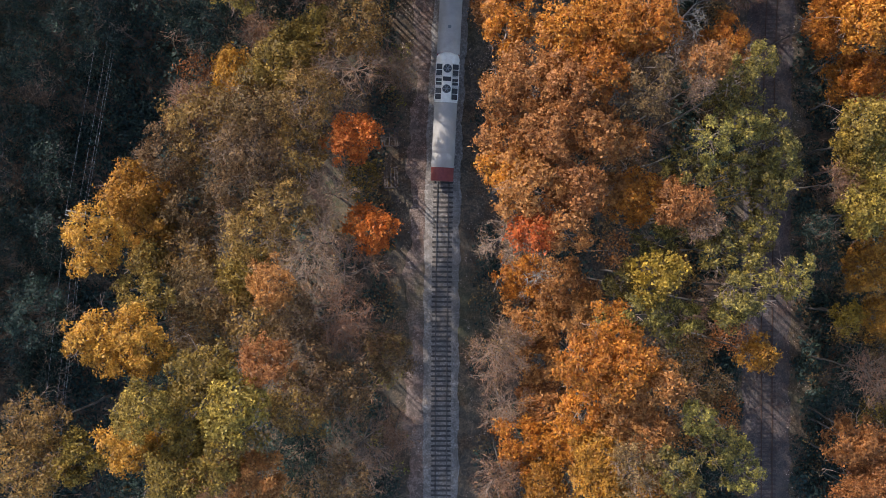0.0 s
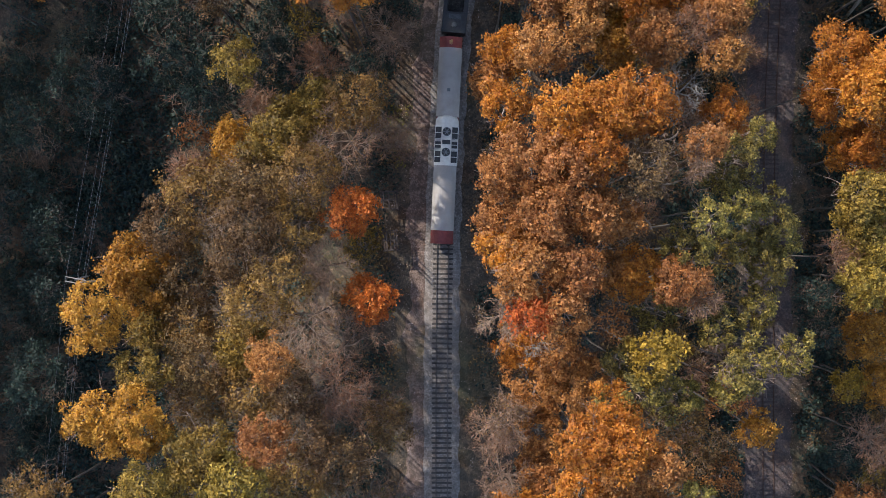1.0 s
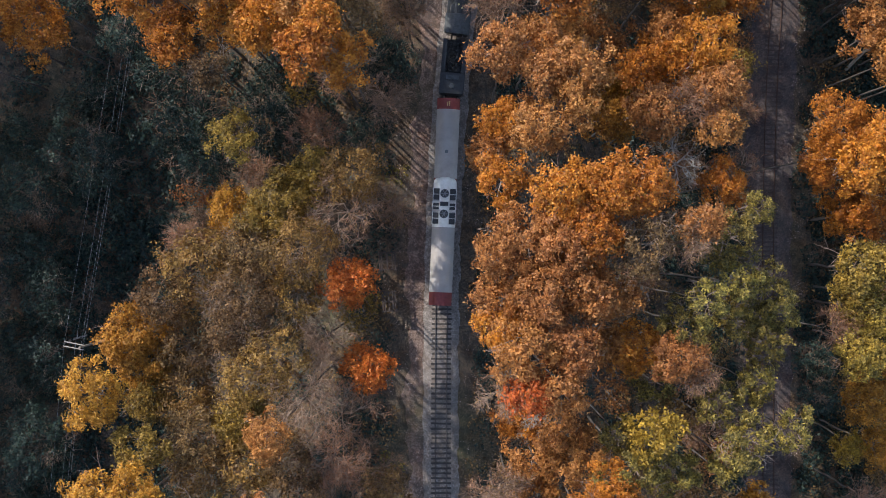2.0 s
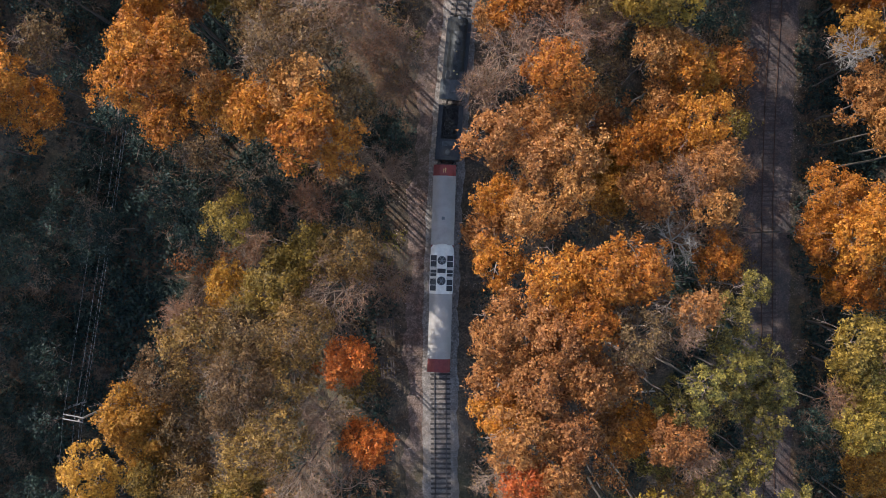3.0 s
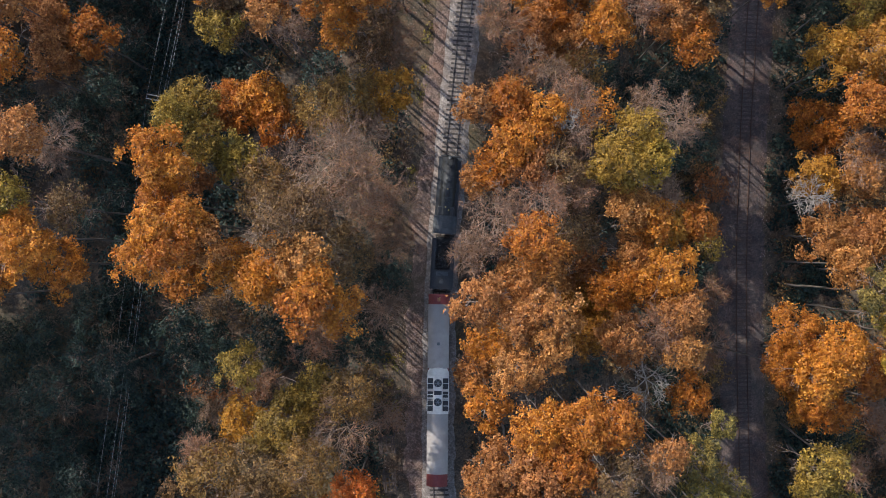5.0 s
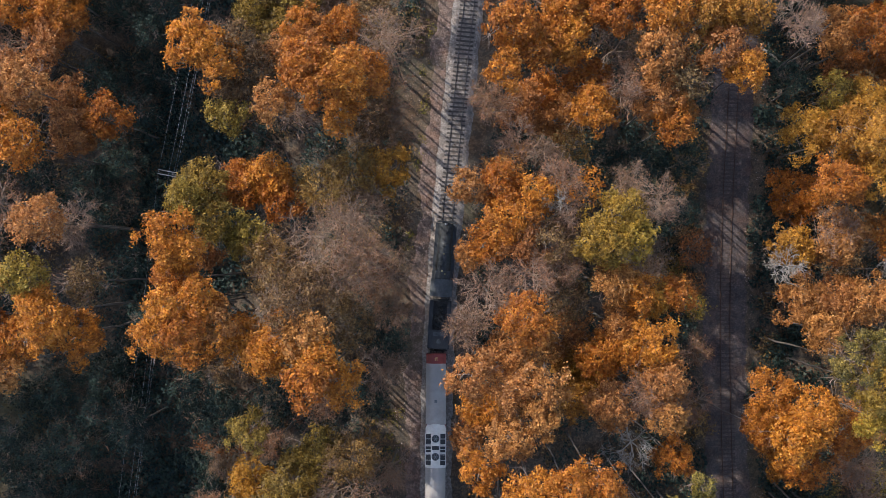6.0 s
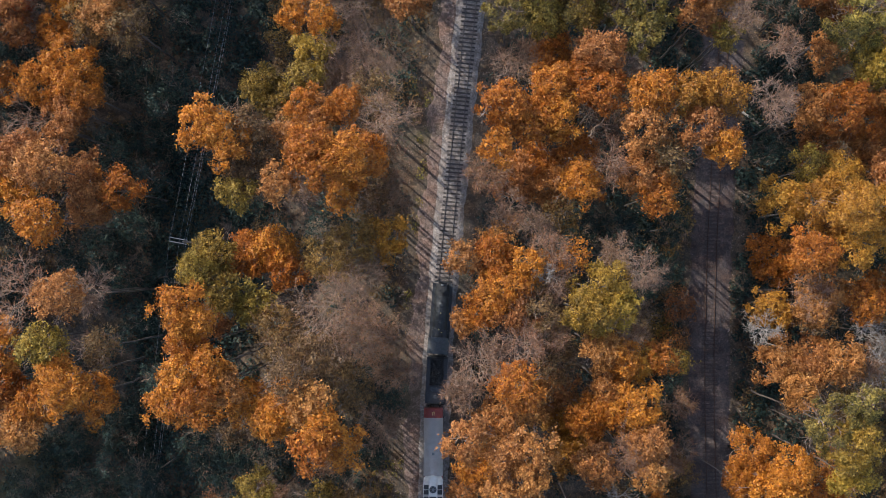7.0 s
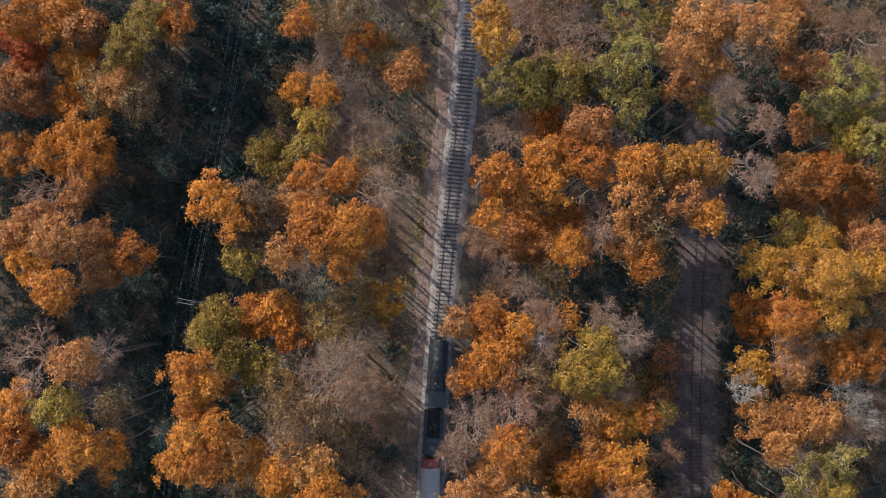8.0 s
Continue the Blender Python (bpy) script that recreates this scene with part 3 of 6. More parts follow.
tree("pine", 23.8, -7.1, 34.8, 3.11)
tree("pine", 18.7, -3.7, 35.2, 2.35)
tree("pine", 31.0, -4.1, 38.5, 3.49)
tree("pine", 36.1, -3.0, 34.8, 2.36)
tree("pine", 29.7, -6.1, 34.8, 2.35)
tree("gold", 33.4, -11.2, 30.8, 2.18)
tree("orange", 9.2, -3.3, 21.8, 3.16)
tree("bare", 11.5, -3.9, 21.7, 2.89)
tree("rust", 13.6, -4.0, 25.9, 3.07)
tree("rust", 10.8, -8.5, 22.0, 3.71)
tree("rust", 15.5, -7.7, 26.0, 3.60)
tree("orange", 17.0, -8.0, 38.2, 2.78)
tree("bare", 6.1, -12.6, 24.6, 3.10)
tree("bare", 7.4, -9.9, 26.5, 2.52)
tree("rust", 11.4, -13.7, 21.9, 3.44)
tree("orange", 14.1, -11.1, 42.2, 3.14)
tree("orange", 18.0, -11.6, 41.7, 3.16)
tree("rust", 21.6, -13.4, 40.8, 2.47)
tree("bare", 6.7, -17.8, 25.7, 2.81)
tree("rust", 11.5, -18.3, 21.8, 3.18)
tree("orange", 15.2, -16.6, 33.6, 3.39)
tree("rust", 18.7, -16.1, 37.1, 3.17)
tree("rust", 20.9, -18.4, 37.4, 2.79)
tree("orange", 8.5, -21.2, 27.3, 3.03)
tree("orange", 13.4, -21.1, 28.1, 3.28)
tree("gold", 16.3, -21.3, 33.9, 2.88)
tree("gold", 10.9, -25.3, 28.5, 3.53)
tree("gold", 16.5, -25.1, 32.7, 3.41)
tree("bare", 6.5, -24.7, 28.5, 2.48)
tree("brown", 19.5, -21.5, 39.0, 2.76)
tree("pine", 23.4, -22.5, 39.9, 3.22)
tree("gold", 22.1, -25.6, 34.1, 2.87)
tree("pine", 27.9, -19.5, 37.3, 2.80)
tree("pine", 31.1, -23.1, 33.6, 2.63)
tree("pine", 25.2, -16.9, 39.6, 2.14)
tree("orange", 44.9, 24.6, 22.3, 3.42)
tree("orange", 45.8, 24.4, 30.2, 3.34)
tree("orange", 49.3, 19.6, 20.9, 3.18)
tree("orange", 47.2, 19.5, 17.8, 2.70)
tree("olive", 45.6, 13.3, 30.3, 3.47)
tree("olive", 45.3, 10.3, 27.9, 2.75)
tree("olive", 47.3, 8.4, 28.0, 3.01)
tree("bare", 43.3, 7.1, 27.8, 2.49)
tree("olive", 45.8, 4.3, 28.0, 3.01)
tree("gold", 49.5, 2.3, 23.1, 3.14)
tree("shade", 45.3, 2.0, 13.0, 2.20)
tree("gold", 50.2, -2.1, 18.7, 3.24)
tree("yellow", 48.2, -8.1, 15.4, 2.02)
tree("gold", 52.3, -8.2, 15.6, 2.74)
tree("shade", 45.1, -2.0, 15.9, 2.15)
tree("bare", 51.5, -14.9, 16.7, 3.57)
tree("rust", 46.7, -22.1, 21.9, 3.16)
tree("rust", 50.7, -23.7, 20.0, 3.21)
tree("rust", 49.2, -26.9, 20.4, 3.75)
tree("olive", -27.7, 57.5, 34.0, 2.73)
tree("olive", -26.6, 59.7, 28.1, 3.13)
tree("orange", -22.5, 59.7, 26.3, 3.72)
tree("orange", -18.7, 60.0, 27.7, 3.40)
tree("orange", -17.0, 57.2, 27.4, 2.59)
tree("orange", -28.6, 53.0, 40.3, 3.21)
tree("orange", -27.4, 51.0, 39.9, 2.86)
tree("olive", -24.9, 54.6, 33.0, 2.49)
tree("olive", -22.5, 53.4, 29.9, 2.42)
tree("olive", -21.2, 52.3, 30.0, 2.68)
tree("orange", -28.5, 47.9, 36.8, 2.93)
tree("rust", -26.5, 50.7, 31.5, 2.52)
tree("orange", -25.2, 45.2, 40.7, 2.83)
tree("orange", -28.6, 44.1, 42.8, 2.43)
tree("orange", -30.3, 41.4, 41.2, 2.83)
tree("orange", -26.8, 42.2, 42.8, 2.42)
tree("orange", -29.1, 39.8, 28.3, 3.40)
tree("rust", -23.8, 42.9, 39.5, 2.86)
tree("orange", -22.1, 40.4, 34.0, 3.25)
tree("orange", -17.1, 39.2, 38.5, 3.13)
tree("orange", -18.4, 37.8, 38.1, 2.39)
tree("orange", -16.4, 42.2, 33.9, 2.08)
tree("rust", -12.8, 41.1, 42.2, 2.54)
tree("dull_gold", -17.7, 49.7, 32.7, 3.02)
tree("brown", -16.7, 47.0, 34.8, 3.48)
tree("brown", -12.2, 46.2, 37.4, 3.40)
tree("brown", -15.0, 43.7, 42.3, 2.79)
tree("dull_gold", -11.7, 58.2, 29.1, 3.64)
tree("dull_gold", -8.3, 60.0, 25.0, 3.74)
tree("gold", -3.7, 60.9, 22.8, 3.23)
tree("bare", -8.5, 51.9, 37.7, 3.90)
tree("bare", -6.7, 49.5, 37.7, 3.39)
tree("bare", -6.9, 56.1, 24.8, 3.20)
tree("bare", -3.5, 47.0, 24.8, 3.19)
tree("bare", -6.3, 46.7, 28.0, 3.39)
tree("brown", -9.9, 41.0, 28.2, 3.66)
tree("shade", -7.2, 40.3, 11.9, 3.80)
tree("bare", -3.5, 42.4, 24.5, 2.78)
tree("shade", -5.1, 37.4, 13.0, 2.57)
tree("orange", -11.3, 37.8, 42.6, 2.54)
tree("orange", -12.4, 35.4, 42.9, 2.65)
tree("orange", -9.3, 34.8, 39.6, 2.97)
tree("brown", -25.6, 36.5, 26.9, 2.88)
tree("shade", -32.3, 31.1, 10.9, 5.08)
tree("olive", -22.1, 28.3, 29.2, 2.70)
tree("shade", -19.7, 30.8, 16.0, 3.71)
tree("shade", -8.3, 30.3, 12.2, 3.04)
tree("rust", 6.6, 57.4, 32.8, 2.34)
tree("orange", 11.0, 57.4, 31.9, 3.27)
tree("orange", 11.9, 53.2, 34.0, 3.48)
tree("orange", 15.3, 56.3, 33.6, 2.45)
tree("orange", 8.3, 50.3, 29.0, 2.42)
tree("rust", 6.5, 49.0, 27.8, 1.76)
tree("rust", 13.1, 50.3, 33.5, 2.98)
tree("bare", 18.1, 53.9, 33.4, 2.97)
tree("bare", 18.1, 57.5, 34.2, 2.70)
tree("brown", 16.7, 49.6, 33.7, 2.97)
tree("yellow", 24.6, 52.8, 34.7, 3.70)
tree("yellow", 22.5, 49.8, 36.2, 3.16)
tree("yellow", 26.5, 50.3, 34.6, 2.69)
tree("shade", 24.5, 61.6, 15.5, 3.39)
tree("shade", 29.3, 60.7, 15.6, 3.39)
tree("bare", 29.9, 54.7, 33.1, 2.72)
tree("shade", 34.6, 53.9, 12.6, 3.30)
tree("shade", 36.5, 60.6, 14.9, 3.10)
tree("bare", 14.1, 46.4, 35.9, 2.92)
tree("brown", 18.3, 43.5, 30.2, 3.05)
tree("orange", 12.7, 41.4, 42.2, 3.13)
tree("rust", 6.2, 35.1, 42.0, 3.02)
tree("rust", 10.0, 36.7, 36.8, 3.40)
tree("rust", 14.4, 38.1, 28.6, 3.36)
tree("rust", 18.5, 39.1, 24.7, 3.18)
tree("orange", 26.6, 43.6, 32.0, 3.00)
tree("rust", 24.0, 45.0, 32.8, 2.72)
tree("orange", 31.8, 43.0, 30.4, 2.51)
tree("gold", 29.5, 42.6, 30.2, 2.12)
tree("rust", 25.1, 39.5, 28.5, 3.09)
tree("orange", 28.6, 37.4, 32.8, 3.25)
tree("orange", 26.2, 36.3, 28.7, 3.35)
tree("orange", 22.5, 35.7, 28.0, 3.10)
tree("gold", 19.5, 34.6, 21.0, 3.26)
tree("gold", 21.3, 32.4, 21.7, 3.25)
tree("rust", 29.6, 32.6, 33.2, 2.71)
tree("rust", 14.3, 33.2, 41.2, 3.04)
tree("orange", 7.4, 29.6, 28.4, 3.10)
tree("rust", 10.2, 27.8, 40.9, 2.81)
tree("rust", 13.7, 30.5, 41.0, 2.80)
tree("gold", 19.5, 30.3, 25.1, 3.17)
tree("rust", 22.8, 30.0, 33.1, 2.98)
tree("rust", 29.6, 28.4, 32.4, 2.47)
tree("rust", 10.8, 33.0, 41.1, 2.80)
tree("dead", 63.9, 40.8, 23.6, 3.56)
tree("dead", 47.7, 45.8, 22.8, 2.08)
tree("dead", 17.3, 55.2, 34.1, 1.62)
tree("dead", -25.7, 52.2, 30.4, 1.83)
tree("dead", 67.0, 48.7, 21.6, 2.59)
tree("dead", 10.6, -3.4, 24.0, 2.02)
tree("orange", 44.4, 29.1, 26.5, 3.59)
tree("orange", 48.8, 27.3, 29.6, 4.07)
tree("orange", 53.8, 23.9, 25.3, 3.27)
tree("orange", 43.8, 25.7, 23.5, 2.88)
tree("pine", 52.6, 34.1, 35.1, 3.94)
tree("yellow", 55.6, 31.0, 34.9, 3.63)
tree("pine", 56.9, 36.2, 34.8, 3.07)
tree("yellow", 55.8, 26.8, 30.9, 3.15)
tree("rust", 50.5, 41.2, 20.1, 3.61)
tree("rust", 52.6, 37.4, 21.9, 3.04)
tree("bare", 56.7, 19.6, 21.3, 3.20)
tree("orange", -53.9, 104.2, 25.8, 3.64)
tree("orange", -48.3, 104.0, 25.6, 3.99)
tree("red", -56.4, 101.5, 19.5, 3.78)
tree("rust", -45.1, 102.2, 25.5, 3.30)
tree("shade", -50.6, 107.1, 1.7, 2.77)
tree("olive", -39.2, 99.2, 26.5, 3.62)
tree("olive", -34.9, 101.5, 29.8, 3.54)
tree("rust", -33.5, 103.1, 25.9, 3.63)
tree("orange", -31.2, 101.3, 28.2, 2.72)
tree("orange", -47.5, 98.0, 21.0, 3.74)
tree("dull_gold", -43.4, 93.9, 24.3, 3.67)
tree("rust", -40.3, 93.7, 25.5, 3.63)
tree("brown", -38.1, 91.9, 25.1, 3.29)
tree("rust", -56.9, 94.5, 21.1, 4.10)
tree("bare", -53.4, 95.4, 19.2, 3.78)
tree("orange", -50.8, 92.9, 17.2, 2.91)
tree("red", -55.9, 98.0, 18.8, 3.44)
tree("shade", -61.6, 90.6, 7.0, 4.43)
tree("orange", -46.5, 87.0, 23.1, 4.04)
tree("orange", -51.0, 84.6, 22.2, 3.71)
tree("orange", -58.3, 85.2, 20.8, 3.39)
tree("orange", -45.2, 83.3, 24.7, 3.65)
tree("shade", -45.4, 89.3, 3.1, 4.12)
tree("shade", -41.2, 86.8, 5.7, 3.48)
tree("shade", -61.5, 83.7, 2.9, 3.74)
tree("bare", -51.5, 79.6, 23.6, 4.02)
tree("rust", -46.5, 80.9, 23.8, 3.14)
tree("shade", -63.0, 80.7, 4.3, 4.10)
tree("rust", -47.0, 77.6, 25.4, 2.25)
tree("rust", -51.0, 74.1, 32.5, 3.81)
tree("rust", -52.9, 71.9, 33.8, 3.12)
tree("rust", -45.3, 71.3, 39.9, 3.31)
tree("rust", -45.0, 71.0, 24.5, 3.65)
tree("shade", -46.6, 76.2, 4.1, 4.09)
tree("shade", -41.0, 78.7, 3.9, 3.90)
tree("orange", -51.4, 68.7, 33.9, 3.12)
tree("orange", -46.2, 64.7, 39.9, 3.31)
tree("rust", -44.3, 67.7, 24.5, 3.65)
tree("orange", -40.2, 69.2, 24.4, 3.30)
tree("shade", -43.9, 64.8, 5.8, 3.66)
tree("shade", -48.0, 61.5, 7.7, 3.62)
tree("shade", -45.9, 57.9, 5.5, 3.28)
tree("bare", -47.6, 55.6, 43.3, 3.85)
tree("rust", -42.7, 55.1, 43.0, 3.08)
tree("orange", -53.4, 48.9, 34.7, 3.42)
tree("olive", -46.9, 48.9, 37.9, 3.19)
tree("orange", -55.4, 44.0, 32.0, 3.48)
tree("orange", -44.7, 44.4, 38.1, 4.13)
tree("orange", -44.9, 41.2, 26.3, 3.94)
tree("orange", -50.7, 41.2, 31.5, 3.32)
tree("brown", -41.7, 47.8, 30.1, 2.68)
tree("shade", -65.3, 57.1, 2.9, 3.92)
tree("rust", -52.9, 37.7, 31.1, 3.33)
tree("shade", -48.0, 32.4, 2.5, 3.91)
tree("shade", -37.7, 42.0, 16.0, 2.72)
tree("orange", -13.2, 99.6, 32.0, 2.15)
tree("brown", -11.0, 101.6, 23.9, 2.44)
tree("brown", -6.6, 101.6, 26.7, 3.59)
tree("bare", -2.0, 102.3, 22.5, 4.03)
tree("orange", -5.3, 98.6, 24.3, 3.12)
tree("dull_gold", -1.5, 96.5, 21.4, 4.05)
tree("rust", 1.0, 93.6, 24.0, 3.12)
tree("bare", -9.8, 97.1, 21.3, 2.82)
tree("bare", -6.3, 94.8, 23.0, 3.66)
tree("orange", -14.9, 91.8, 24.8, 2.07)
tree("orange", -10.8, 91.0, 26.1, 2.49)
tree("bare", -7.3, 91.6, 23.3, 2.79)
tree("bare", -2.8, 90.2, 19.5, 4.09)
tree("yellow", -12.2, 86.6, 26.0, 2.92)
tree("olive", -13.5, 83.2, 26.7, 2.39)
tree("olive", -21.5, 84.2, 14.8, 3.12)
tree("olive", -19.0, 82.1, 14.7, 2.94)
tree("bare", -8.2, 85.3, 26.2, 3.59)
tree("bare", -9.1, 82.4, 24.4, 3.29)
tree("orange", -13.4, 78.9, 28.7, 2.70)
tree("orange", -8.1, 78.5, 30.0, 2.84)
tree("rust", -11.4, 77.3, 28.6, 2.36)
tree("brown", -4.3, 80.2, 27.3, 3.23)
tree("bare", -2.1, 75.3, 38.7, 3.31)
tree("brown", -18.3, 78.6, 14.9, 3.30)
tree("orange", -25.2, 75.6, 38.8, 3.33)
tree("orange", -22.4, 74.1, 38.9, 3.64)
tree("brown", -20.0, 75.4, 38.7, 2.85)
tree("brown", -18.6, 72.5, 34.9, 3.41)
tree("rust", -14.8, 74.0, 34.0, 2.94)
tree("orange", -11.4, 71.8, 43.1, 3.22)
tree("orange", -9.9, 69.5, 43.1, 3.22)
tree("orange", -5.3, 70.9, 38.9, 3.62)
tree("orange", -7.1, 70.2, 43.0, 2.92)
tree("bare", -3.6, 71.7, 18.8, 3.20)
tree("brown", -19.0, 69.5, 33.3, 3.44)
tree("olive", -22.0, 67.3, 34.3, 2.28)
tree("rust", -15.5, 67.7, 41.2, 2.48)
tree("orange", -8.1, 66.7, 36.0, 2.56)
tree("brown", -6.0, 68.4, 22.8, 3.66)
tree("brown", -21.9, 71.0, 34.1, 2.44)
tree("gold", 13.2, 98.5, 36.0, 2.89)
tree("gold", 13.2, 95.1, 36.8, 2.56)
tree("bare", 18.5, 99.3, 24.0, 4.32)
tree("bare", 24.2, 100.0, 23.5, 4.33)
tree("bare", 27.8, 98.8, 27.6, 3.55)
tree("pine", 32.0, 97.7, 31.6, 3.79)
tree("pine", 32.4, 92.5, 37.4, 3.33)
tree("pine", 14.6, 90.6, 28.0, 3.89)
tree("olive", 19.4, 90.5, 27.1, 4.24)
tree("olive", 24.1, 90.7, 28.5, 3.87)
tree("pine", 29.6, 90.9, 30.0, 4.16)
tree("pine", 33.3, 89.1, 30.0, 3.48)
tree("pine", 32.2, 85.9, 31.0, 3.30)
tree("rust", 42.4, 96.8, 30.3, 4.47)
tree("rust", 45.2, 97.1, 31.4, 3.12)
tree("rust", 38.0, 92.6, 35.5, 2.89)
tree("rust", 42.7, 92.2, 27.8, 3.87)
tree("rust", 40.5, 88.9, 29.7, 3.49)
tree("shade", 54.5, 93.6, 12.3, 2.94)
tree("rust", 57.3, 92.8, 20.9, 2.44)
tree("olive", 42.9, 85.8, 28.6, 2.35)
tree("bare", 44.7, 86.6, 32.9, 2.28)
tree("orange", 20.6, 85.7, 19.5, 3.01)
tree("rust", 25.9, 83.9, 30.7, 3.80)
tree("orange", 23.7, 80.4, 28.3, 3.87)
tree("orange", 19.6, 79.6, 29.9, 3.16)
tree("orange", 26.4, 78.3, 30.9, 2.97)
tree("orange", 13.1, 77.3, 33.0, 3.43)
tree("orange", 17.0, 75.0, 30.0, 3.49)
tree("orange", 20.1, 75.6, 29.9, 3.16)
tree("bare", 27.4, 75.9, 21.5, 4.02)
tree("orange", 32.5, 78.0, 31.9, 3.12)
tree("rust", 31.6, 73.4, 31.3, 3.45)
tree("gold", 38.0, 77.7, 31.5, 3.12)
tree("gold", 41.8, 77.6, 31.7, 3.11)
tree("rust", 39.3, 73.1, 31.1, 3.45)
tree("orange", 41.6, 70.6, 30.9, 2.80)
tree("orange", 12.1, 72.0, 30.6, 2.32)
tree("orange", 16.7, 71.0, 13.7, 3.85)
tree("orange", 22.8, 71.0, 24.2, 3.61)
tree("bare", 10.5, 69.3, 22.8, 3.30)
tree("rust", 14.7, 68.3, 18.9, 3.37)
tree("bare", 27.0, 69.0, 28.7, 3.18)
tree("rust", 31.8, 68.1, 27.8, 3.53)
tree("rust", 20.1, 68.2, 13.9, 4.20)
tree("orange", 23.1, 66.9, 28.7, 3.18)
tree("orange", 33.3, 65.0, 27.6, 3.02)
tree("brown", 34.8, 69.6, 29.6, 2.49)
tree("bare", 62.9, 99.3, 17.2, 4.10)
tree("bare", 69.4, 97.2, 17.5, 4.09)
tree("pine", 62.7, 88.1, 28.9, 4.48)
tree("pine", 60.9, 85.1, 26.4, 3.88)
tree("pine", 67.2, 86.5, 27.1, 3.86)
tree("yellow", 63.7, 81.3, 24.9, 3.92)
tree("pine", 66.4, 79.9, 28.0, 3.50)
tree("rust", 57.7, 83.3, 23.2, 2.41)
tree("rust", 56.1, 76.1, 22.0, 3.64)
tree("orange", 60.1, 75.7, 24.8, 3.91)
tree("orange", 65.6, 74.2, 19.9, 3.67)
tree("rust", 67.7, 77.1, 22.8, 3.26)
tree("rust", 60.1, 71.5, 13.0, 3.82)
tree("rust", 65.3, 70.1, 17.9, 3.37)
tree("olive", 55.6, 67.9, 22.1, 3.12)
tree("gold", 59.1, 66.1, 23.6, 3.59)
tree("rust", 66.2, 65.7, 23.9, 3.41)
tree("bare", 48.5, 75.6, 32.2, 2.45)
tree("gold", 50.8, 63.2, 24.2, 3.59)
tree("gold", 55.4, 62.2, 27.3, 4.18)
tree("gold", 58.1, 62.0, 33.6, 3.70)
tree("gold", 64.5, 61.7, 28.1, 3.49)
tree("orange", 52.5, 55.4, 12.7, 4.02)
tree("orange", 53.6, 55.9, 29.5, 3.79)
tree("gold", 59.6, 57.0, 28.3, 3.65)
tree("orange", 65.5, 50.3, 23.6, 3.58)
tree("rust", 55.5, 49.1, 21.6, 4.32)
tree("gold", 49.6, 48.3, 19.7, 3.16)
tree("orange", 61.5, 48.9, 23.4, 3.07)
tree("rust", 54.5, 40.7, 20.8, 4.68)
tree("rust", 58.2, 40.9, 23.3, 3.41)
tree("bare", 65.1, 40.4, 21.5, 3.79)
tree("rust", 47.4, 95.3, 39.3, 2.81)
tree("rust", 55.1, 96.7, 23.6, 3.10)
tree("brown", 48.6, 92.2, 35.7, 2.40)
tree("shade", 57.3, 89.2, 15.6, 3.06)
tree("bare", 48.8, 82.8, 34.4, 2.41)
tree("shade", 56.7, 80.9, 13.1, 3.10)
tree("shade", 52.2, 71.2, 13.4, 2.37)
tree("rust", 58.0, 101.0, 18.4, 3.01)
tree("rust", 61.4, 91.6, 17.9, 3.02)
tree("bare", 72.0, 93.6, 13.2, 3.64)
tree("bare", -3.2, 66.4, 18.3, 3.41)
tree("bare", -9.8, 51.5, 37.8, 4.38)
tree("bare", 15.9, 85.0, 22.2, 3.82)
tree("dead", 62.1, 44.8, 23.1, 2.94)
tree("bare", 61.3, 40.0, 22.3, 2.63)
tree("bare", 54.4, 50.5, 23.7, 2.77)
tree("bare", -5.9, 84.9, 25.3, 4.10)
tree("bare", -13.8, 67.8, 35.0, 3.23)
tree("bare", 8.5, 44.4, 36.5, 3.37)
tree("bare", 5.5, 40.1, 37.4, 2.57)
tree("dead", 25.7, 24.9, 31.2, 2.94)
tree("bare", 27.0, 30.9, 33.1, 2.52)
tree("bare", -5.3, 21.0, 21.0, 2.90)
tree("bare", 24.9, 16.3, 41.8, 2.26)
tree("bare", -28.7, 16.6, 21.7, 2.63)
tree("bare", -9.8, 33.7, 35.7, 2.41)
tree("bare", 18.4, 47.2, 33.5, 2.52)
tree("bare", -43.3, 55.4, 31.8, 2.60)
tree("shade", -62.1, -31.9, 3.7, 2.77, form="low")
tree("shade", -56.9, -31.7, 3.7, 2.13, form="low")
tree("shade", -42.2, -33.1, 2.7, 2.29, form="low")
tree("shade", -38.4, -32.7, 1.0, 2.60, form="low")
tree("olive", -32.2, -30.8, 9.7, 2.23, form="low")
tree("bare", -29.3, -31.8, 21.8, 2.06)
tree("bare", -23.7, -31.0, 22.8, 2.38)
tree("shade", -20.2, -32.7, 12.7, 2.01, form="low")
tree("brown", -18.0, -31.0, 12.8, 2.42, form="low")
tree("bare", -13.3, -32.0, 18.4, 2.10)
tree("shade", -10.2, -32.7, 19.8, 2.90, form="low")
tree("rust", 6.4, -32.3, 24.2, 2.01, form="low")
tree("rust", 9.9, -31.8, 26.8, 2.56, form="low")
tree("bare", 12.9, -32.7, 23.7, 2.57)
tree("dull_gold", 16.1, -31.6, 24.4, 2.04, form="low")
tree("bare", 20.6, -31.4, 29.4, 2.44)
tree("bare", 23.8, -31.0, 26.3, 2.77)
tree("dull_gold", 26.7, -32.5, 19.6, 2.40, form="low")
tree("brown", 31.3, -31.8, -4.2, 2.41, form="low")
tree("shade", 36.9, -30.9, -4.9, 2.82, form="low")
tree("rust", 53.0, -31.0, 7.6, 2.12, form="low")
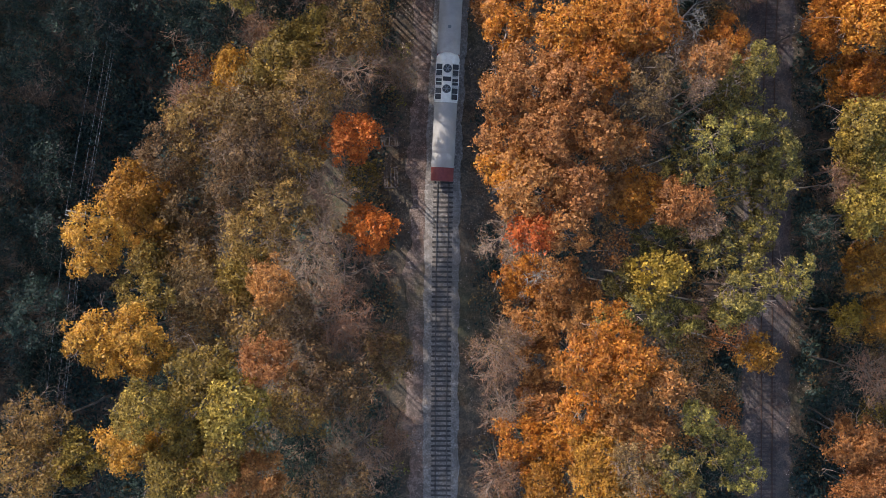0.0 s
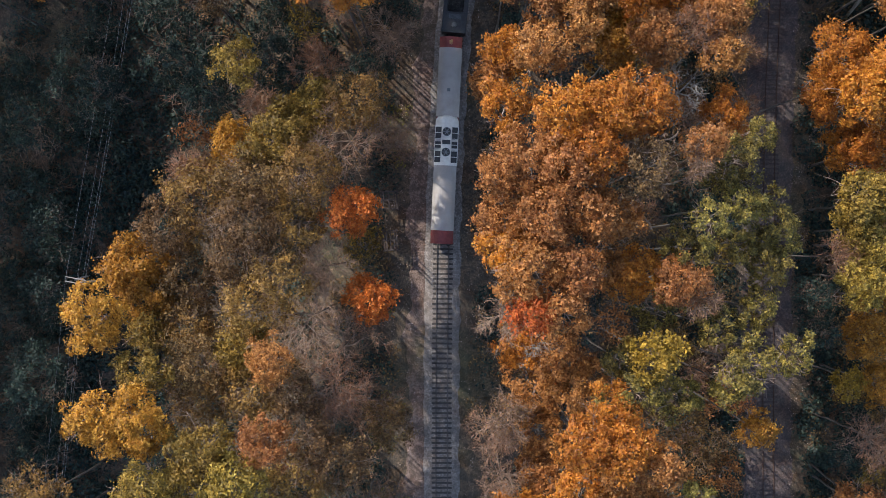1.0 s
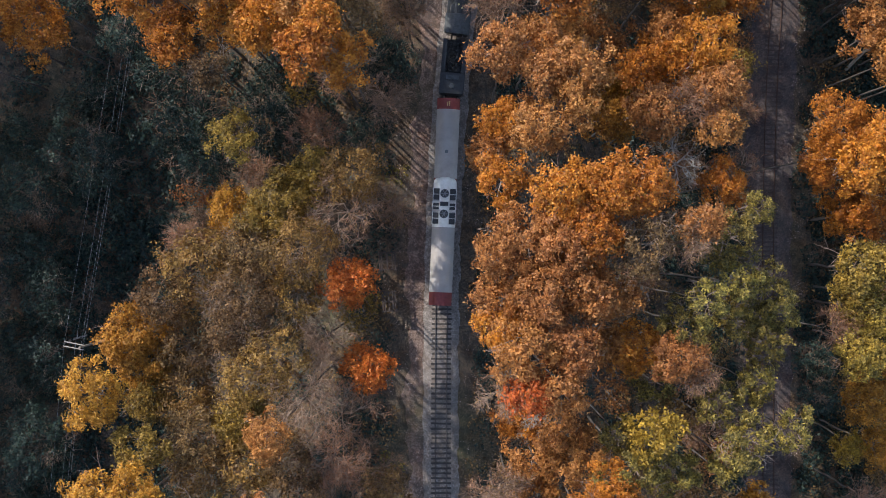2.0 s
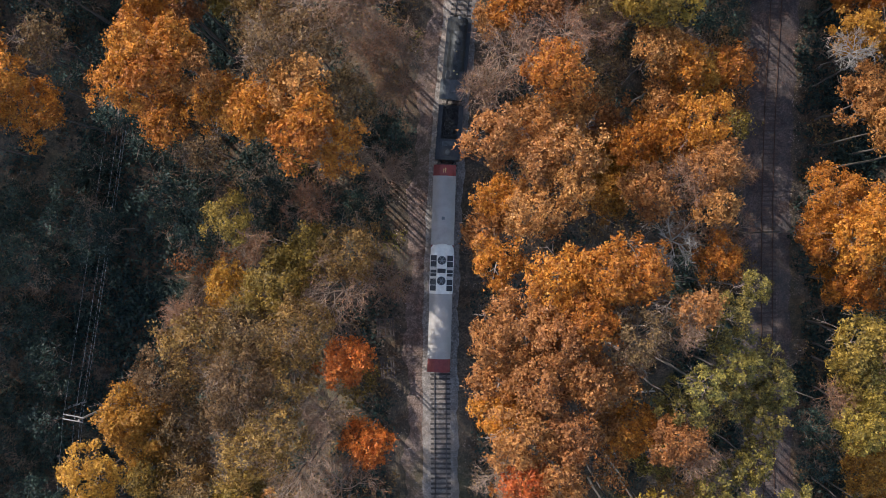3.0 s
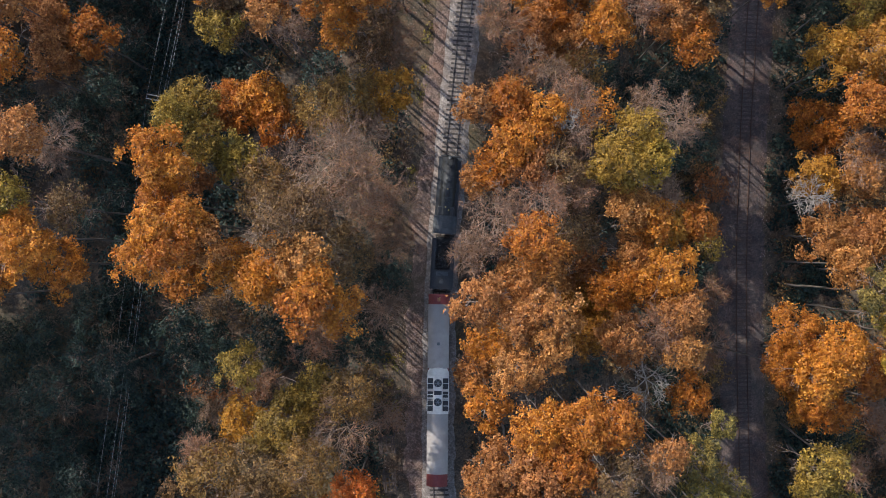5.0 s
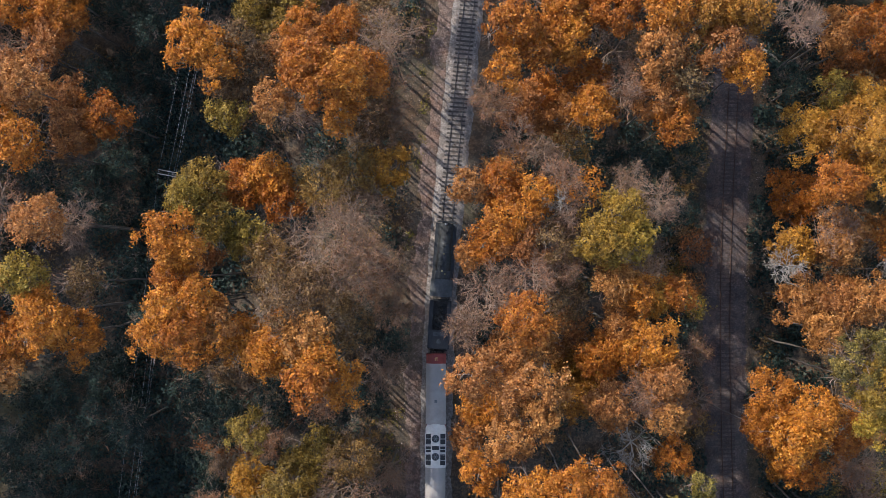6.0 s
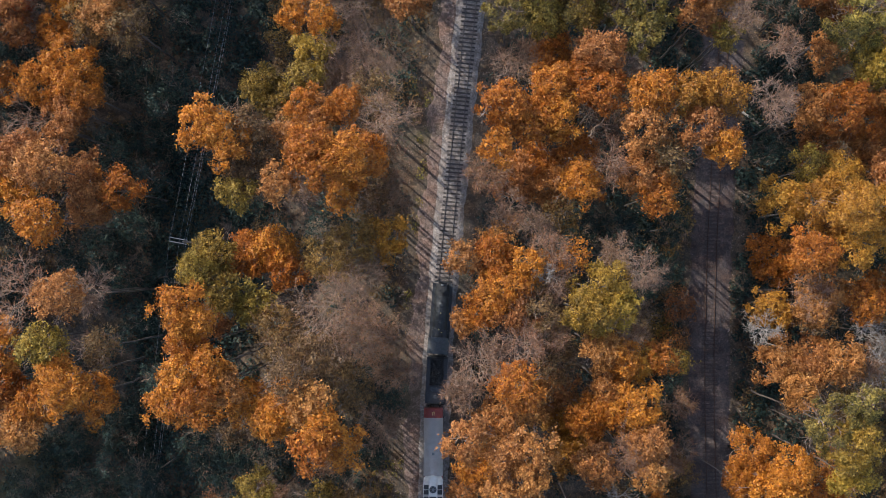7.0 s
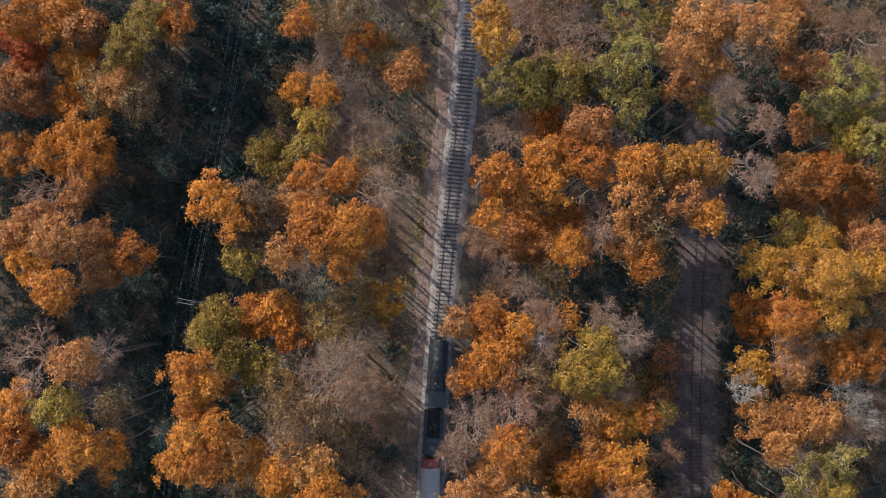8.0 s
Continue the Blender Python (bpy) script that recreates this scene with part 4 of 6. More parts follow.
tree("brown", 56.1, -32.4, 7.2, 2.81, form="low")
tree("shade", 60.9, -31.1, 1.1, 2.60, form="low")
tree("brown", 64.4, -33.0, 9.9, 2.79, form="low")
tree("rust", 68.5, -32.3, 7.2, 2.41, form="low")
tree("bare", 73.2, -32.0, 9.4, 2.43)
tree("shade", -41.4, -28.7, 0.3, 2.52, form="low")
tree("shade", -36.0, -28.6, -1.6, 2.88, form="low")
tree("bare", -27.4, -29.7, 17.5, 2.29)
tree("shade", -14.9, -29.6, 18.6, 2.70, form="low")
tree("shade", -7.3, -29.1, 17.5, 2.74, form="low")
tree("bare", 6.7, -29.4, 29.6, 2.82)
tree("bare", 13.3, -29.1, 27.1, 2.72)
tree("shade", 30.2, -28.3, 0.6, 2.24, form="low")
tree("dull_gold", 55.0, -29.0, 9.5, 2.44, form="low")
tree("olive", 65.7, -29.3, 9.2, 2.23, form="low")
tree("olive", 68.4, -28.3, 9.1, 2.19, form="low")
tree("shade", 71.4, -28.3, 3.5, 2.45, form="low")
tree("shade", -61.9, -27.9, 5.8, 2.51, form="low")
tree("shade", -57.8, -26.7, 6.5, 2.24, form="low")
tree("rust", -30.5, -27.7, 14.2, 2.77, form="low")
tree("brown", 19.3, -27.8, 27.2, 2.10, form="low")
tree("bare", 25.7, -27.8, 28.9, 2.46)
tree("rust", 35.0, -25.6, -4.6, 2.86, form="low")
tree("shade", 39.0, -26.9, -3.7, 2.34, form="low")
tree("rust", 58.4, -25.9, 9.5, 2.51, form="low")
tree("bare", 62.4, -26.2, 12.2, 2.67)
tree("dull_gold", 66.1, -26.0, 2.2, 2.30, form="low")
tree("brown", 76.5, -27.3, 1.1, 2.32, form="low")
tree("shade", -61.7, -23.9, 6.7, 2.60, form="low")
tree("shade", -56.6, -24.1, 7.0, 2.58, form="low")
tree("brown", 55.6, -24.8, 5.5, 2.28, form="low")
tree("shade", 67.4, -23.1, 9.8, 2.82, form="low")
tree("brown", 71.5, -25.3, 1.1, 2.23, form="low")
tree("olive", 75.1, -24.7, 1.8, 2.61, form="low")
tree("shade", -38.2, -20.4, 5.6, 2.74, form="low")
tree("shade", -17.6, -21.1, 17.6, 2.79, form="low")
tree("shade", -13.0, -20.6, 16.6, 2.39, form="low")
tree("brown", 34.8, -20.6, -1.1, 2.09, form="low")
tree("rust", 37.6, -21.8, -0.4, 2.47, form="low")
tree("olive", 55.4, -20.8, 4.4, 2.08, form="low")
tree("brown", 59.1, -21.9, 8.2, 2.38, form="low")
tree("rust", 62.6, -22.4, 2.5, 2.57, form="low")
tree("dull_gold", 70.1, -20.7, 3.8, 2.10, form="low")
tree("brown", 73.6, -20.9, 9.2, 2.68, form="low")
tree("shade", -61.3, -19.4, 3.2, 2.53, form="low")
tree("bare", 32.7, -17.9, -1.5, 2.28)
tree("brown", 36.5, -18.6, -0.9, 2.67, form="low")
tree("shade", 53.2, -18.5, 2.4, 2.56, form="low")
tree("shade", 58.7, -18.4, 7.0, 2.23, form="low")
tree("shade", 62.4, -17.9, 5.2, 2.58, form="low")
tree("brown", 65.3, -19.3, 2.3, 2.08, form="low")
tree("brown", 68.4, -18.5, 2.7, 2.03, form="low")
tree("olive", 77.0, -19.2, 1.7, 2.83, form="low")
tree("shade", -62.2, -16.4, 5.6, 2.74, form="low")
tree("shade", -38.6, -15.7, 2.3, 2.23, form="low")
tree("shade", -35.9, -16.9, 1.0, 2.13, form="low")
tree("brown", 29.2, -15.7, -2.5, 2.03, form="low")
tree("bare", 64.5, -15.3, 8.7, 2.39)
tree("dull_gold", 69.5, -15.9, 7.6, 2.54, form="low")
tree("shade", 73.8, -16.9, 8.9, 2.22, form="low")
tree("shade", -61.1, -12.7, 4.6, 2.82, form="low")
tree("shade", -55.7, -12.9, 3.2, 2.49, form="low")
tree("brown", 35.3, -12.9, -3.3, 2.58, form="low")
tree("brown", 56.8, -12.8, 6.6, 2.82, form="low")
tree("dull_gold", 60.4, -15.0, 1.5, 2.06, form="low")
tree("shade", 74.4, -13.2, 2.6, 2.70, form="low")
tree("dull_gold", 27.0, -11.8, 26.7, 2.42, form="low")
tree("rust", 38.3, -11.6, 0.3, 2.83, form="low")
tree("dull_gold", 53.1, -10.5, 2.8, 2.19, form="low")
tree("brown", 60.6, -10.3, 5.9, 2.38, form="low")
tree("shade", 66.5, -10.9, 2.6, 2.24, form="low")
tree("bare", 71.1, -11.8, 4.5, 2.66)
tree("shade", -62.9, -7.4, 3.7, 2.77, form="low")
tree("shade", -59.7, -9.2, 1.3, 2.35, form="low")
tree("bare", 34.1, -9.0, -1.8, 2.29)
tree("dull_gold", 56.6, -8.7, 4.4, 2.82, form="low")
tree("brown", 65.1, -7.5, 6.4, 2.24, form="low")
tree("dull_gold", 70.6, -7.6, 1.0, 2.49, form="low")
tree("brown", 74.0, -8.0, 6.6, 2.50, form="low")
tree("shade", -58.5, -6.4, 5.2, 2.62, form="low")
tree("bare", 36.9, -6.0, 0.6, 2.78)
tree("dull_gold", 55.1, -5.0, 4.9, 2.14, form="low")
tree("dull_gold", 60.4, -6.5, 3.5, 2.20, form="low")
tree("bare", 67.0, -5.1, 10.0, 2.00)
tree("dull_gold", 73.9, -4.8, 5.4, 2.37, form="low")
tree("brown", 76.5, -6.2, 2.9, 2.56, form="low")
tree("shade", -61.2, -4.0, 6.2, 2.89, form="low")
tree("dull_gold", 25.5, -2.2, 27.4, 2.37, form="low")
tree("brown", 52.4, -3.2, 2.1, 2.66, form="low")
tree("shade", 57.5, -2.6, 3.1, 2.54, form="low")
tree("dull_gold", 61.7, -3.1, 3.6, 2.04, form="low")
tree("shade", 64.3, -3.8, 5.2, 2.89, form="low")
tree("dull_gold", 71.2, -2.2, 1.5, 2.87, form="low")
tree("shade", -61.0, -0.1, 5.8, 2.46, form="low")
tree("shade", -51.7, -0.7, 2.2, 2.25, form="low")
tree("rust", 19.1, -0.2, 25.9, 2.13, form="low")
tree("bare", 61.9, 0.1, 7.5, 2.25)
tree("shade", 74.6, -1.9, 7.0, 2.31, form="low")
tree("shade", -61.0, 2.9, 4.8, 2.42, form="low")
tree("shade", -50.5, 3.0, 6.0, 2.58, form="low")
tree("brown", 36.0, 1.9, -2.0, 2.82, form="low")
tree("shade", 55.1, 0.9, 9.3, 2.09, form="low")
tree("shade", 57.9, 1.2, 3.3, 2.33, form="low")
tree("olive", 65.3, 0.7, 5.8, 2.15, form="low")
tree("rust", 71.4, 2.2, 4.3, 2.28, form="low")
tree("brown", 76.4, 1.8, 4.4, 2.53, form="low")
tree("brown", 53.1, 4.0, 4.1, 2.15, form="low")
tree("shade", 57.6, 4.1, 6.3, 2.42, form="low")
tree("rust", 60.9, 3.6, 9.8, 2.30, form="low")
tree("shade", 64.8, 5.0, 1.4, 2.83, form="low")
tree("brown", 68.7, 3.8, 7.4, 2.39, form="low")
tree("dull_gold", 74.3, 5.4, 4.5, 2.11, form="low")
tree("shade", -61.6, 7.0, 7.0, 2.32, form="low")
tree("shade", -49.8, 8.2, 5.4, 2.31, form="low")
tree("olive", 38.5, 8.0, 0.5, 2.49, form="low")
tree("brown", 58.7, 8.0, 2.2, 2.27, form="low")
tree("olive", 63.9, 8.1, 9.3, 2.77, form="low")
tree("rust", 68.0, 7.2, 6.1, 2.81, form="low")
tree("shade", -58.2, 9.4, 5.1, 2.47, form="low")
tree("shade", -52.6, 10.3, 3.4, 2.30, form="low")
tree("olive", -9.9, 8.6, 15.5, 2.37, form="low")
tree("brown", 20.3, 8.9, 27.4, 2.12, form="low")
tree("bare", 54.9, 10.3, 12.5, 2.07)
tree("dull_gold", 71.3, 10.7, 4.2, 2.90, form="low")
tree("rust", 75.0, 9.5, 1.2, 2.69, form="low")
tree("shade", -62.2, 11.1, 2.0, 2.66, form="low")
tree("shade", -57.5, 12.9, 4.9, 2.42, form="low")
tree("shade", -49.6, 12.5, 6.8, 2.56, form="low")
tree("shade", -35.0, 11.6, 3.3, 2.15, form="low")
tree("bare", 21.2, 12.2, 28.0, 2.31)
tree("olive", 56.7, 13.4, 4.5, 2.23, form="low")
tree("bare", 60.5, 12.9, 12.9, 2.56)
tree("olive", 64.3, 13.1, 4.6, 2.68, form="low")
tree("dull_gold", 74.7, 13.1, 8.2, 2.21, form="low")
tree("shade", -61.6, 15.5, 4.1, 2.28, form="low")
tree("shade", -33.5, 15.4, 3.6, 2.33, form="low")
tree("shade", 54.4, 15.4, 8.9, 2.83, form="low")
tree("rust", 59.1, 15.6, 5.6, 2.37, form="low")
tree("bare", 62.6, 15.7, 4.3, 2.08)
tree("dull_gold", 68.4, 14.1, 3.8, 2.56, form="low")
tree("dull_gold", 75.7, 15.7, 6.9, 2.61, form="low")
tree("shade", -58.4, 18.3, 5.4, 2.21, form="low")
tree("shade", -33.9, 18.5, -1.6, 2.52, form="low")
tree("brown", 37.7, 18.4, -4.8, 2.82, form="low")
tree("shade", 65.4, 17.1, 3.0, 2.56, form="low")
tree("dull_gold", 70.2, 17.3, 2.6, 2.16, form="low")
tree("dull_gold", 73.4, 18.0, 4.2, 2.64, form="low")
tree("shade", -61.1, 19.3, 2.4, 2.65, form="low")
tree("bare", -31.3, 20.1, 1.0, 2.83)
tree("rust", 62.8, 21.0, 5.9, 2.30, form="low")
tree("brown", 65.6, 20.3, 1.1, 2.65, form="low")
tree("brown", 69.0, 20.2, 7.9, 2.30, form="low")
tree("rust", 75.2, 20.8, 3.0, 2.15, form="low")
tree("shade", -62.4, 23.1, 5.7, 2.57, form="low")
tree("shade", -58.8, 23.5, 5.8, 2.81, form="low")
tree("rust", -31.1, 23.6, 3.9, 2.60, form="low")
tree("rust", -27.9, 22.3, -2.0, 2.37, form="low")
tree("shade", 34.0, 21.6, -4.0, 2.48, form="low")
tree("dull_gold", 39.6, 22.6, -3.2, 2.89, form="low")
tree("bare", 70.9, 23.5, 10.9, 2.10)
tree("shade", -61.7, 26.3, 7.0, 2.76, form="low")
tree("shade", -46.8, 25.5, 3.7, 2.77, form="low")
tree("bare", -21.0, 25.2, 18.8, 2.24)
tree("bare", 32.5, 26.2, 2.4, 2.80)
tree("bare", 37.7, 25.6, 2.6, 2.57)
tree("rust", 60.9, 24.9, 5.4, 2.36, form="low")
tree("dull_gold", 66.6, 24.1, 5.8, 2.87, form="low")
tree("dull_gold", 76.2, 24.7, 9.0, 2.19, form="low")
tree("shade", -49.1, 28.1, 6.6, 2.30, form="low")
tree("shade", -16.3, 27.8, 16.1, 2.22, form="low")
tree("shade", -12.5, 27.4, 14.1, 2.30, form="low")
tree("bare", 62.3, 27.6, 6.7, 2.43)
tree("brown", 68.7, 27.8, 2.1, 2.07, form="low")
tree("shade", 72.0, 27.7, 5.4, 2.29, form="low")
tree("bare", 75.8, 27.7, 12.8, 2.32)
tree("shade", -61.0, 31.3, 1.8, 2.73, form="low")
tree("bare", -14.5, 30.0, 18.4, 2.49)
tree("brown", 32.6, 30.3, -4.5, 2.26, form="low")
tree("brown", 36.4, 31.5, -2.8, 2.41, form="low")
tree("dull_gold", 63.0, 31.2, 4.0, 2.17, form="low")
tree("brown", 71.4, 31.5, 2.7, 2.28, form="low")
tree("brown", -24.8, 32.0, 1.6, 2.39, form="low")
tree("bare", -6.0, 33.6, 15.2, 2.54)
tree("bare", 39.6, 34.0, 2.5, 2.44)
tree("dull_gold", 64.5, 33.9, 2.1, 2.40, form="low")
tree("brown", 67.5, 33.4, 2.6, 2.35, form="low")
tree("olive", 74.6, 33.6, 8.5, 2.21, form="low")
tree("shade", -62.6, 35.5, 4.6, 2.31, form="low")
tree("shade", -45.7, 36.6, 1.6, 2.87, form="low")
tree("rust", 32.5, 35.9, -3.9, 2.07, form="low")
tree("shade", 38.0, 36.4, -1.0, 2.55, form="low")
tree("dull_gold", 70.2, 36.8, 3.8, 2.06, form="low")
tree("brown", 76.4, 36.2, 6.4, 2.38, form="low")
tree("brown", 32.6, 38.6, -3.9, 2.37, form="low")
tree("bare", 73.3, 39.1, 11.4, 2.48)
tree("olive", 34.5, 41.5, -1.5, 2.41, form="low")
tree("olive", 39.7, 40.0, 0.3, 2.17, form="low")
tree("bare", 70.7, 40.9, 8.2, 2.07)
tree("dull_gold", 76.4, 41.6, 5.5, 2.72, form="low")
tree("rust", 39.6, 42.9, -4.0, 2.79, form="low")
tree("shade", 67.9, 44.5, 1.8, 2.21, form="low")
tree("shade", -61.7, 46.2, 3.9, 2.55, form="low")
tree("shade", -23.2, 46.6, 2.0, 2.33, form="low")
tree("bare", 29.4, 45.6, 22.4, 2.21)
tree("brown", 34.1, 45.3, -1.4, 2.24, form="low")
tree("olive", 37.1, 45.9, -3.9, 2.56, form="low")
tree("brown", 58.6, 45.8, 9.5, 2.67, form="low")
tree("brown", 70.6, 46.8, 9.7, 2.29, form="low")
tree("dull_gold", 73.6, 45.7, 5.4, 2.87, form="low")
tree("shade", -61.8, 49.6, 2.4, 2.34, form="low")
tree("shade", -47.0, 47.8, 5.1, 2.20, form="low")
tree("brown", 31.0, 48.4, -1.9, 2.64, form="low")
tree("bare", 34.3, 48.6, -1.4, 2.44)
tree("rust", 40.5, 48.6, -1.6, 2.81, form="low")
tree("shade", 75.6, 48.9, 6.8, 2.37, form="low")
tree("shade", -43.5, 51.0, 2.8, 2.63, form="low")
tree("brown", 37.9, 51.6, -2.9, 2.21, form="low")
tree("brown", 73.0, 50.2, 2.4, 2.35, form="low")
tree("shade", -62.3, 53.0, 1.6, 2.72, form="low")
tree("shade", 39.5, 54.4, -4.4, 2.84, form="low")
tree("shade", 68.7, 54.7, 4.9, 2.55, form="low")
tree("brown", 72.8, 54.2, 8.4, 2.44, form="low")
tree("shade", -59.1, 57.5, 3.0, 2.46, form="low")
tree("shade", -51.7, 56.9, 6.4, 2.63, form="low")
tree("shade", -40.5, 57.1, 1.3, 2.81, form="low")
tree("orange", 21.6, 56.9, 26.5, 2.35, form="low")
tree("bare", 26.4, 57.2, 29.6, 2.14)
tree("rust", 75.3, 56.1, 3.6, 2.07, form="low")
tree("shade", -60.9, 60.0, 6.6, 2.13, form="low")
tree("shade", -54.3, 59.9, 3.2, 2.39, form="low")
tree("rust", 11.6, 60.0, 24.8, 2.86, form="low")
tree("dull_gold", 39.9, 59.3, -4.3, 2.09, form="low")
tree("brown", 70.6, 59.1, 5.4, 2.70, form="low")
tree("brown", 75.8, 59.2, 2.6, 2.26, form="low")
tree("shade", -14.1, 61.9, 15.4, 2.28, form="low")
tree("bare", 16.7, 61.8, 28.2, 2.01)
tree("dull_gold", 41.6, 62.6, -4.4, 2.55, form="low")
tree("rust", 70.8, 62.5, 1.8, 2.87, form="low")
tree("shade", -62.5, 65.2, 6.9, 2.08, form="low")
tree("shade", -59.1, 64.8, 8.6, 2.27, form="low")
tree("shade", -55.7, 63.7, 4.7, 2.33, form="low")
tree("brown", -24.4, 63.1, 2.0, 2.05, form="low")
tree("bare", 13.1, 63.0, 24.4, 2.43)
tree("dull_gold", 21.0, 63.2, 21.5, 2.47, form="low")
tree("shade", 36.8, 64.5, -2.2, 2.52, form="low")
tree("brown", 74.6, 63.8, 1.1, 2.51, form="low")
tree("shade", -12.1, 65.6, 13.4, 2.66, form="low")
tree("shade", 38.7, 67.6, -3.1, 2.14, form="low")
tree("brown", 74.3, 67.3, 5.4, 2.09, form="low")
tree("shade", -62.6, 68.4, 3.0, 2.85, form="low")
tree("shade", -59.1, 69.2, 1.3, 2.62, form="low")
tree("brown", 70.5, 68.7, 1.3, 2.01, form="low")
tree("brown", 76.4, 69.5, 8.9, 2.01, form="low")
tree("shade", -62.8, 72.4, 6.1, 2.29, form="low")
tree("shade", -40.7, 72.0, 6.3, 2.69, form="low")
tree("bare", 70.0, 71.9, 7.6, 2.47)
tree("brown", 74.0, 72.4, 4.9, 2.01, form="low")
tree("shade", -59.5, 75.6, 6.3, 2.66, form="low")
tree("shade", 76.5, 73.6, 5.6, 2.25, form="low")
tree("shade", -36.9, 77.5, 2.1, 2.55, form="low")
tree("rust", 72.2, 76.9, 2.8, 2.03, form="low")
tree("brown", 76.4, 76.7, 4.7, 2.64, form="low")
tree("shade", -58.4, 80.6, 2.4, 2.49, form="low")
tree("bare", 29.5, 80.4, 28.9, 2.46)
tree("brown", 34.6, 80.2, -2.4, 2.54, form="low")
tree("bare", 39.4, 80.6, 3.3, 2.78)
tree("olive", 43.5, 80.3, -2.3, 2.24, form="low")
tree("shade", 73.5, 79.5, 2.1, 2.47, form="low")
tree("shade", -38.0, 83.6, 7.9, 2.70, form="low")
tree("bare", 68.4, 81.3, 6.2, 2.55)
tree("rust", 72.3, 82.8, 7.0, 2.09, form="low")
tree("olive", 75.7, 82.1, 5.6, 2.25, form="low")
tree("shade", -35.6, 85.9, 8.4, 2.63, form="low")
tree("bare", 69.7, 84.6, 11.0, 2.11)
tree("bare", 76.0, 85.9, 5.7, 2.57)
tree("shade", -57.2, 88.7, 5.5, 2.73, form="low")
tree("brown", -20.2, 87.2, 3.7, 2.50, form="low")
tree("brown", -15.5, 87.6, -0.6, 2.22, form="low")
tree("dull_gold", 70.2, 87.3, 7.5, 2.19, form="low")
tree("shade", -51.6, 89.1, 6.5, 2.42, form="low")
tree("olive", 65.8, 91.2, 2.5, 2.38, form="low")
tree("dull_gold", 72.3, 89.4, 2.9, 2.78, form="low")
tree("dull_gold", -20.4, 93.8, -0.1, 2.90, form="low")
tree("bare", 19.8, 93.3, 25.9, 2.60)
tree("bare", 24.2, 93.2, 27.8, 2.34)
tree("brown", 64.0, 93.9, 7.6, 2.13, form="low")
tree("shade", -63.2, 95.4, 2.4, 2.60, form="low")
tree("shade", -58.8, 96.3, 4.0, 2.42, form="low")
tree("bare", -13.2, 94.9, 18.1, 2.58)
tree("rust", 76.5, 95.3, 3.2, 2.83, form="low")
tree("shade", -62.0, 98.5, 2.5, 2.12, form="low")
tree("shade", -35.1, 97.1, 3.1, 2.16, form="low")
tree("brown", -19.9, 98.4, -0.1, 2.60, form="low")
tree("bare", 2.3, 98.1, 17.5, 2.34)
tree("shade", 36.5, 98.2, -3.4, 2.21, form="low")
tree("shade", 73.9, 98.0, 4.8, 2.09, form="low")
tree("shade", -59.6, 101.1, 5.9, 2.52, form="low")
tree("shade", -50.6, 99.5, 4.3, 2.82, form="low")
tree("shade", 3.4, 101.0, 14.0, 2.03, form="low")
tree("bare", 40.3, 99.8, 0.8, 2.68)
tree("bare", 44.3, 100.6, 1.2, 2.64)
tree("bare", 73.6, 101.5, 4.8, 2.80)
tree("shade", -40.1, 103.4, 4.1, 2.44, form="low")
tree("shade", -17.1, 102.0, -1.8, 2.51, form="low")
tree("bare", 19.4, 103.3, 22.4, 2.85)
tree("rust", 24.8, 104.2, 27.7, 2.66, form="low")
tree("dull_gold", 29.5, 103.3, 22.6, 2.23, form="low")
tree("bare", 32.8, 102.1, 24.4, 2.60)
tree("rust", 37.2, 103.8, -1.2, 2.50, form="low")
tree("olive", 41.6, 103.7, 0.9, 2.74, form="low")
tree("dull_gold", 63.5, 104.0, 4.3, 2.70, form="low")
tree("dull_gold", 67.0, 103.0, 2.7, 2.55, form="low")
tree("shade", -62.2, 104.6, 6.6, 2.43, form="low")
tree("shade", -58.5, 106.9, 2.0, 2.77, form="low")
tree("shade", -41.9, 106.4, 4.8, 2.35, form="low")
tree("shade", -37.9, 105.3, 5.1, 2.43, form="low")
tree("shade", -17.2, 105.8, 1.6, 2.40, form="low")
tree("brown", -12.2, 106.9, -1.3, 2.45, form="low")
tree("bare", -6.0, 106.7, 19.8, 2.16)
tree("bare", 1.1, 105.8, 18.6, 2.47)
tree("bare", 4.0, 106.9, 22.4, 2.45)
tree("orange", 21.9, 106.6, 24.0, 2.29, form="low")
tree("bare", 33.4, 105.7, 26.3, 2.74)
tree("dull_gold", 43.9, 107.0, 1.0, 2.66, form="low")
tree("dull_gold", 59.3, 104.8, 3.4, 2.74, form="low")
tree("bare", 71.4, 106.9, 12.3, 2.42)
tree("brown", 76.8, 106.4, 5.9, 2.06, form="low")
tree("shade", -61.4, 109.2, 4.4, 2.23, form="low")
tree("shade", -46.6, 109.0, 2.6, 2.05, form="low")
tree("shade", -42.7, 109.4, 7.8, 2.72, form="low")
tree("shade", -38.1, 108.5, 2.8, 2.55, form="low")
tree("shade", -34.2, 108.2, 1.2, 2.17, form="low")
tree("dull_gold", -17.8, 109.5, -1.7, 2.53, form="low")
tree("shade", -3.9, 109.4, 18.6, 2.11, form="low")
tree("shade", -1.0, 108.0, 14.7, 2.05, form="low")
tree("rust", 19.0, 108.9, 26.7, 2.55, form="low")
tree("orange", 25.3, 108.9, 19.7, 2.49, form="low")
tree("dull_gold", 29.4, 108.4, 23.2, 2.58, form="low")
tree("olive", 36.7, 108.8, -0.6, 2.20, form="low")
tree("bare", 61.7, 108.0, 7.3, 2.30)
tree("olive", 66.0, 107.8, 5.9, 2.69, form="low")
tree("shade", -55.9, 110.1, 6.3, 2.24, form="low")
tree("shade", -49.3, 112.0, 3.9, 2.13, form="low")
